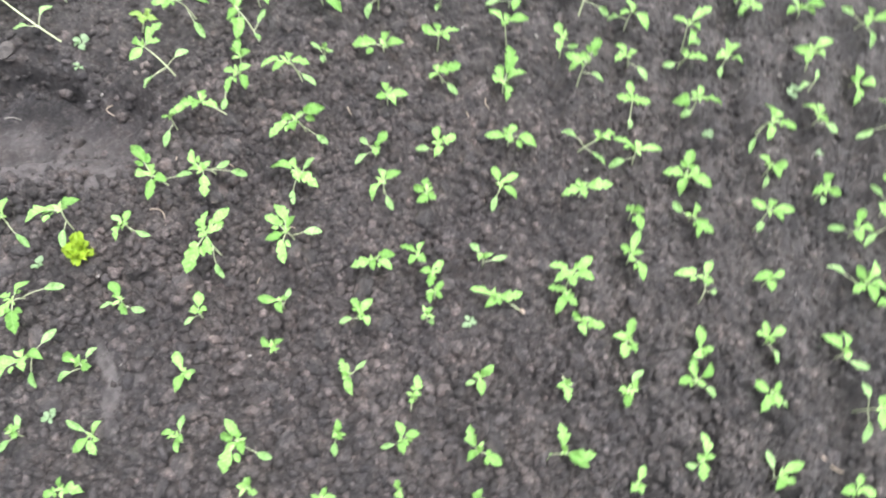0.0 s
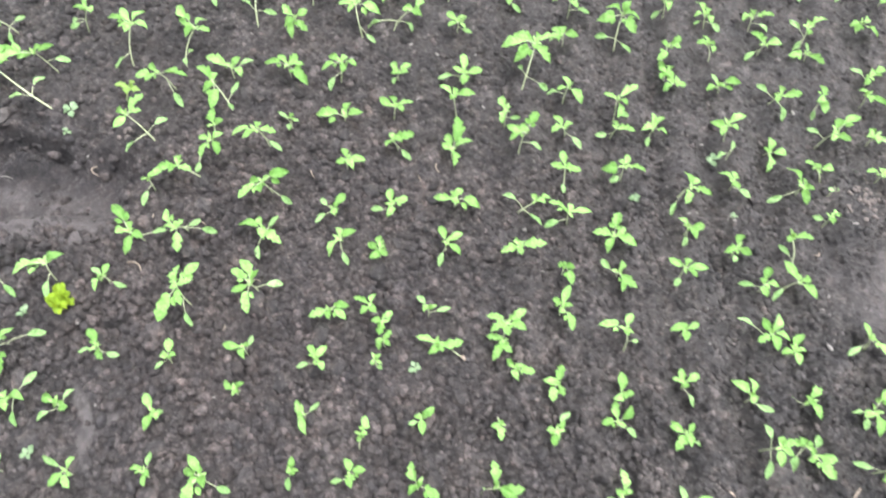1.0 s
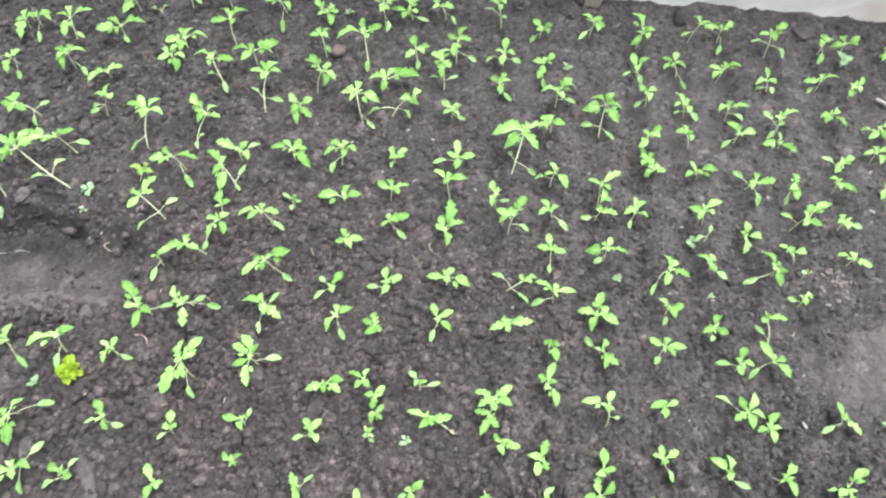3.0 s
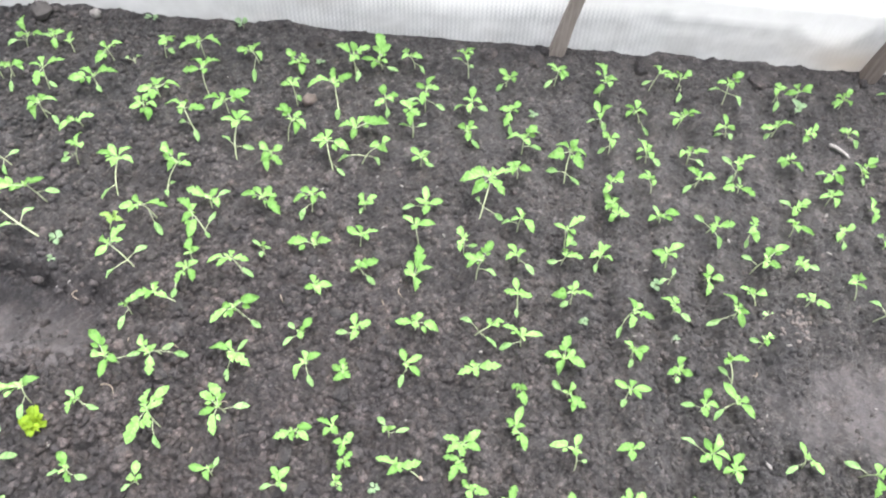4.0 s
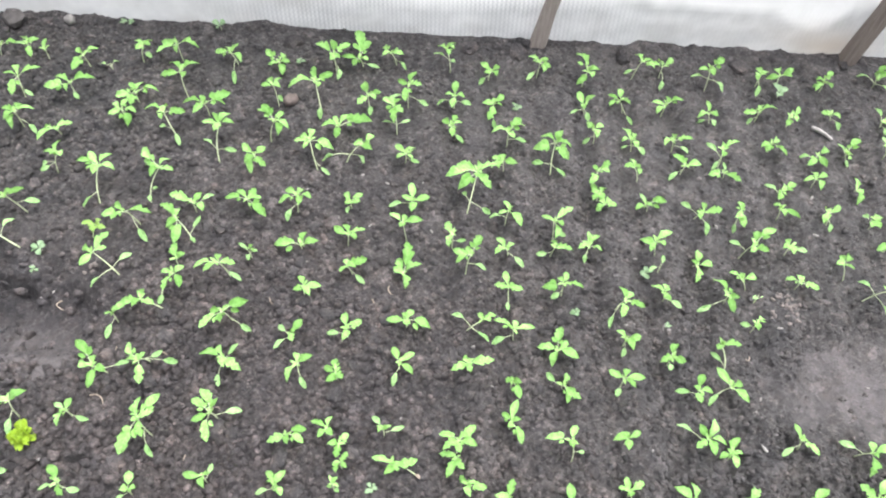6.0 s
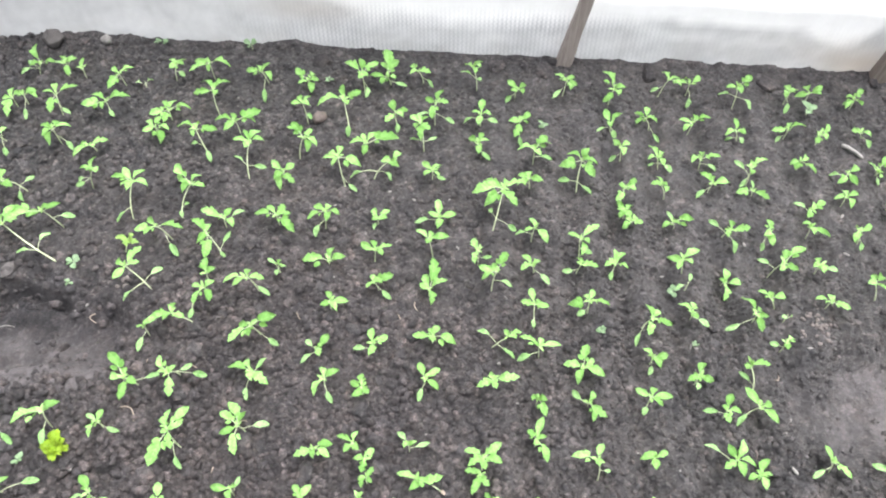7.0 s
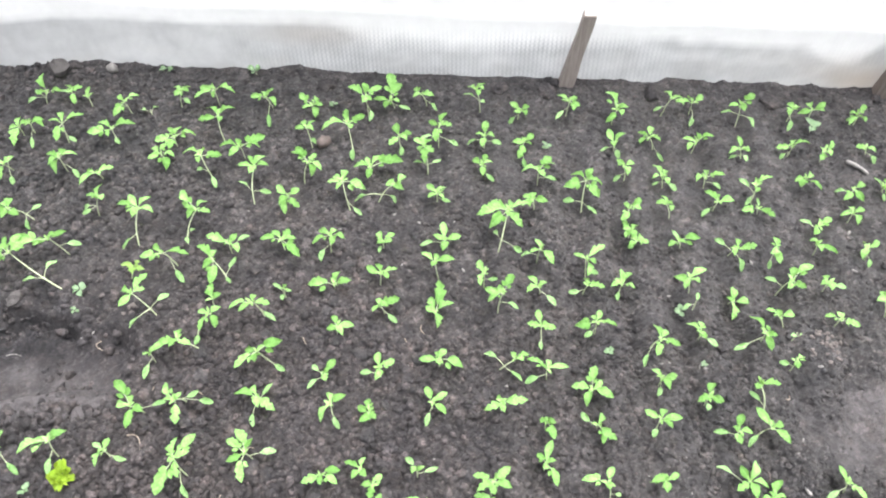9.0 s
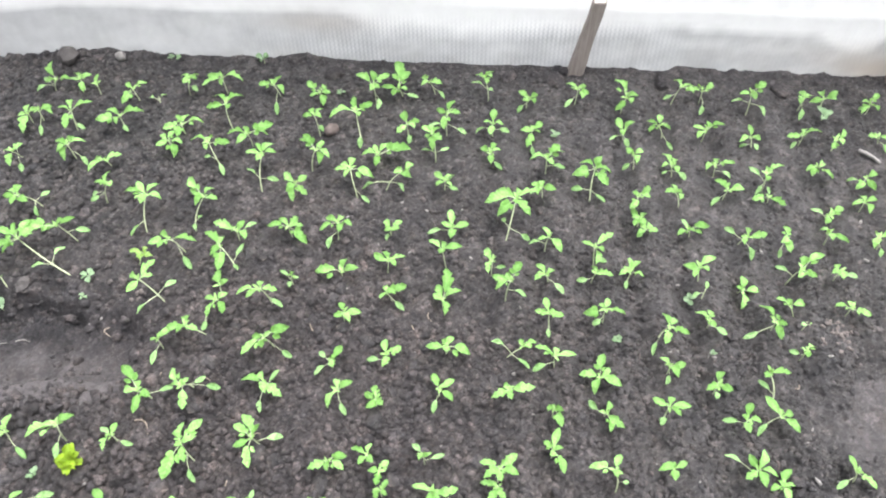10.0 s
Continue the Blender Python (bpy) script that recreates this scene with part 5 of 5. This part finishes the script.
seedling(-0.306, -0.466, (0.0, 0.4, 2.6), "t148:2.6:-4 t40:2.0:30 t276:2.1:61")
seedling(-0.643, -0.615, (0.0, 0.4, 2.6), "t15:2.8:46 t165:2.3:-31 t332:2.6:43 c115:2.9:-0 c240:3.1:15")
seedling(-0.533, -0.609, (0.0, 0.4, 2.6), "t50:2.7:31 t306:3.4:20 t234:3.2:0 c156:4.6:12")
seedling(-0.415, -0.602, (0.0, 0.4, 2.6), "t168:2.5:-9 t297:2.5:28 t338:2.4:48 c92:3.4:3")
seedling(-0.329, -0.599, (0.0, 0.4, 2.6), "t130:3.6:10 t165:2.7:-4 t216:1.9:12 t257:4.5:3 t308:2.7:32 t112:1.7:14 c342:4.8:2")
seedling(-0.202, -0.574, (0.0, 0.4, 2.6), "t93:2.1:23 t249:1.6:59 t326:2.3:51 c276:3.0:15")
seedling(-0.194, -0.403, (0.0, 0.4, 2.6), "t124:2.9:0 t59:3.0:12 t312:2.8:30 c200:3.2:7")
seedling(-0.097, -0.397, (0.0, 0.4, 2.6), "t59:1.5:41 c184:1.7:54 c319:2.2:47")
seedling(-0.003, -0.357, (0.0, 0.4, 2.6), "t167:3.6:6 t12:4.4:5 t242:2.8:31 t81:1.5:67 t306:2.3:37")
seedling(0.105, -0.339, (0.0, 0.4, 2.6), "t247:3.9:0 t176:3.0:12 t302:2.8:21")
seedling(0.125, -0.389, (0.0, 0.4, 2.6), "t137:2.0:12 t280:2.7:31 t23:1.6:38 t351:3.2:14")
seedling(0.193, -0.405, (0.0, 0.4, 2.6), "t78:3.4:0 t173:2.6:18 t255:3.3:21 t292:2.6:33 t124:1.5:43")
seedling(-0.198, -0.489, (0.0, 0.4, 2.6), "t126:2.3:10 t221:1.5:52 t290:3.6:13 c47:3.1:4")
seedling(-0.105, -0.527, (0.4, 1.6, 3.0), "t88:3.0:8 t261:1.9:49 t354:2.1:61")
seedling(-0.014, -0.480, (0.0, 0.4, 2.6), "t43:2.6:9 t197:1.7:53 t282:3.1:23 t20:1.9:39 c208:2.4:30")
seedling(0.105, -0.448, (0.2, -2.2, 2.2), "t207:2.0:37 t278:2.8:16 t45:1.5:68")
seedling(0.194, -0.476, (0.0, 0.4, 2.6), "t53:2.1:5 t194:2.2:40 t259:2.8:21 c58:3.9:12")
seedling(-0.111, -0.575, (0.0, 0.4, 2.6), "t116:2.8:0 t26:2.7:17 t288:2.2:27 t333:1.9:46 c195:2.9:4")
seedling(-0.008, -0.578, (0.0, 0.4, 2.6), "t112:3.6:10 t231:2.2:21 t335:3.8:0 t14:1.6:60")
seedling(0.107, -0.567, (0.0, 0.4, 2.6), "t101:3.7:6 t0:4.4:5 t333:4.0:6 t45:1.7:66 c195:3.7:3")
seedling(0.295, -0.409, (0.0, 0.4, 2.6), "t92:3.6:3 t217:2.7:37 t11:2.0:6 t290:1.8:50")
seedling(0.290, -0.452, (0.0, 0.4, 2.6), "t99:3.2:7 t198:3.0:19 t302:1.8:43 t52:3.6:-3 c332:3.3:7")
seedling(0.396, -0.380, (0.0, 0.4, 2.6), "t104:2.5:9 t170:2.4:24 t37:3.0:0 t252:2.2:55 c295:3.4:3")
seedling(0.398, -0.458, (0.0, 0.4, 2.6), "t154:3.5:10 t54:2.2:0 t235:3.6:13 t281:2.4:25 c340:4.6:7")
seedling(0.500, -0.389, (0.0, 0.4, 2.6), "t148:3.8:6 t92:3.0:-4 t245:2.6:44 t0:1.6:86 c337:4.1:8")
seedling(0.595, -0.385, (0.0, 0.4, 2.6), "t52:3.6:-6 t308:1.7:46 t296:3.3:11 t160:2.1:57 c169:4.3:-3")
seedling(0.688, -0.395, (0.0, 0.4, 2.6), "t43:5.1:9 t274:3.9:3 t127:1.7:54 t213:3.2:30 c185:3.0:11 c247:3.1:11")
seedling(0.513, -0.466, (1.1, -0.3, 5.2), "t66:2.0:-6 t257:3.3:21 t333:2.0:6 t29:2.1:-16 c101:3.6:9 c257:4.6:-0")
seedling(0.579, -0.459, (0.0, 0.4, 2.6), "t180:3.6:10 t108:1.7:68 t152:2.5:40 c241:4.3:-0")
seedling(0.597, -0.469, (0.0, 0.4, 2.6), "t352:3.5:3 t307:4.3:8 t138:2.0:43 t214:2.7:36 c68:3.8:9")
seedling(0.684, -0.483, (0.3, -0.1, 5.4), "t74:4.1:11 t281:4.3:8 t220:3.4:28 t15:3.2:-11 c166:4.3:-3")
seedling(0.299, -0.558, (0.0, 0.4, 2.6), "t98:3.6:10 t17:1.6:30 t258:3.2:22 t164:2.0:44 c194:2.7:27")
seedling(0.401, -0.570, (0.0, 0.4, 2.6), "t31:3.9:6 t344:2.2:5 t238:2.8:35 c107:3.8:6")
seedling(-0.550, -0.682, (0.0, 0.4, 2.6), "t97:1.9:32 t204:2.8:-8 t358:3.5:16")
seedling(-0.308, -0.656, (0.0, 0.4, 2.6), "t74:2.0:44 t176:1.4:25 t345:2.4:35")
seedling(-0.207, -0.658, (0.0, 0.4, 2.6), "t173:1.7:14 t9:2.1:29 t77:1.6:31")
seedling(-0.109, -0.639, (0.0, 0.4, 2.6), "t94:1.8:43 t312:2.1:50")
seedling(-0.003, -0.639, (0.0, 0.4, 2.6), "t72:1.7:43 t143:1.7:54")
seedling(0.210, -0.598, (0.0, 0.4, 2.6), "t72:2.5:0 t227:2.3:38 t285:1.8:33")
seedling(0.503, -0.576, (0.0, 0.4, 2.6), "t194:3.6:27 t67:2.1:-6 t346:2.5:-5")
seedling(1.062, 0.607, (-0.2, 0.0, 2.2), "t51:4.7:20 t22:3.7:16 t59:3.5:-10 c155:4.5:3 c309:3.8:4")
seedling(1.045, 0.477, (-0.5, -0.1, 2.0), "t29:3.6:6 t257:3.4:41 c101:4.4:15 c270:3.1:3")
seedling(1.019, 0.377, (-0.4, 0.5, 3.2), "t46:3.5:-10 t251:3.5:39 c97:3.9:18 c274:4.7:-5")
seedling(0.940, 0.387, (-0.3, -0.8, 2.0), "t47:5.0:16 t214:2.8:51 t250:3.5:31 c117:3.2:14 c263:3.1:-4")
seedling(0.942, 0.294, (-0.7, -1.5, 2.0), "t80:3.6:0 t255:3.4:37 t257:3.6:-3")
seedling(0.946, 0.192, (0.0, 0.4, 2.6), "t38:3.6:-23 t264:3.3:29 t231:3.6:23 c102:3.0:-12")
seedling(0.961, 0.138, (0.0, 0.4, 2.6), "t56:3.5:-13 t212:3.7:6 t251:3.7:9 t276:2.6:45")
seedling(0.865, 0.065, (-1.1, 2.0, 3.2), "t53:3.5:-13 t205:3.4:32 t303:2.3:26 t70:3.2:-22")
seedling(0.888, 0.021, (1.8, -0.8, 5.4), "t49:3.1:-22 t258:3.5:17 t358:2.6:-13 c134:3.8:2 c286:5.0:2")
seedling(0.800, -0.287, (0.5, -0.9, 4.6), "t14:3.7:15 t252:4.1:-3 t66:2.4:-9 t275:1.8:49 c152:4.2:-2")
seedling(0.808, -0.370, (0.0, 0.4, 2.6), "t144:3.7:13 t54:4.1:14 t196:3.5:17 t2:2.5:-14")
seedling(-0.891, -0.007, (-2.1, 2.8, 5.4), "t117:3.5:0 t347:3.4:36 t270:3.5:13 c127:2.9:-28")
seedling(-0.762, -0.304, (0.0, 0.4, 2.6), "t95:3.2:0 t252:5.7:2 t196:3.5:0 t146:2.5:-23 c322:6.2:-4")
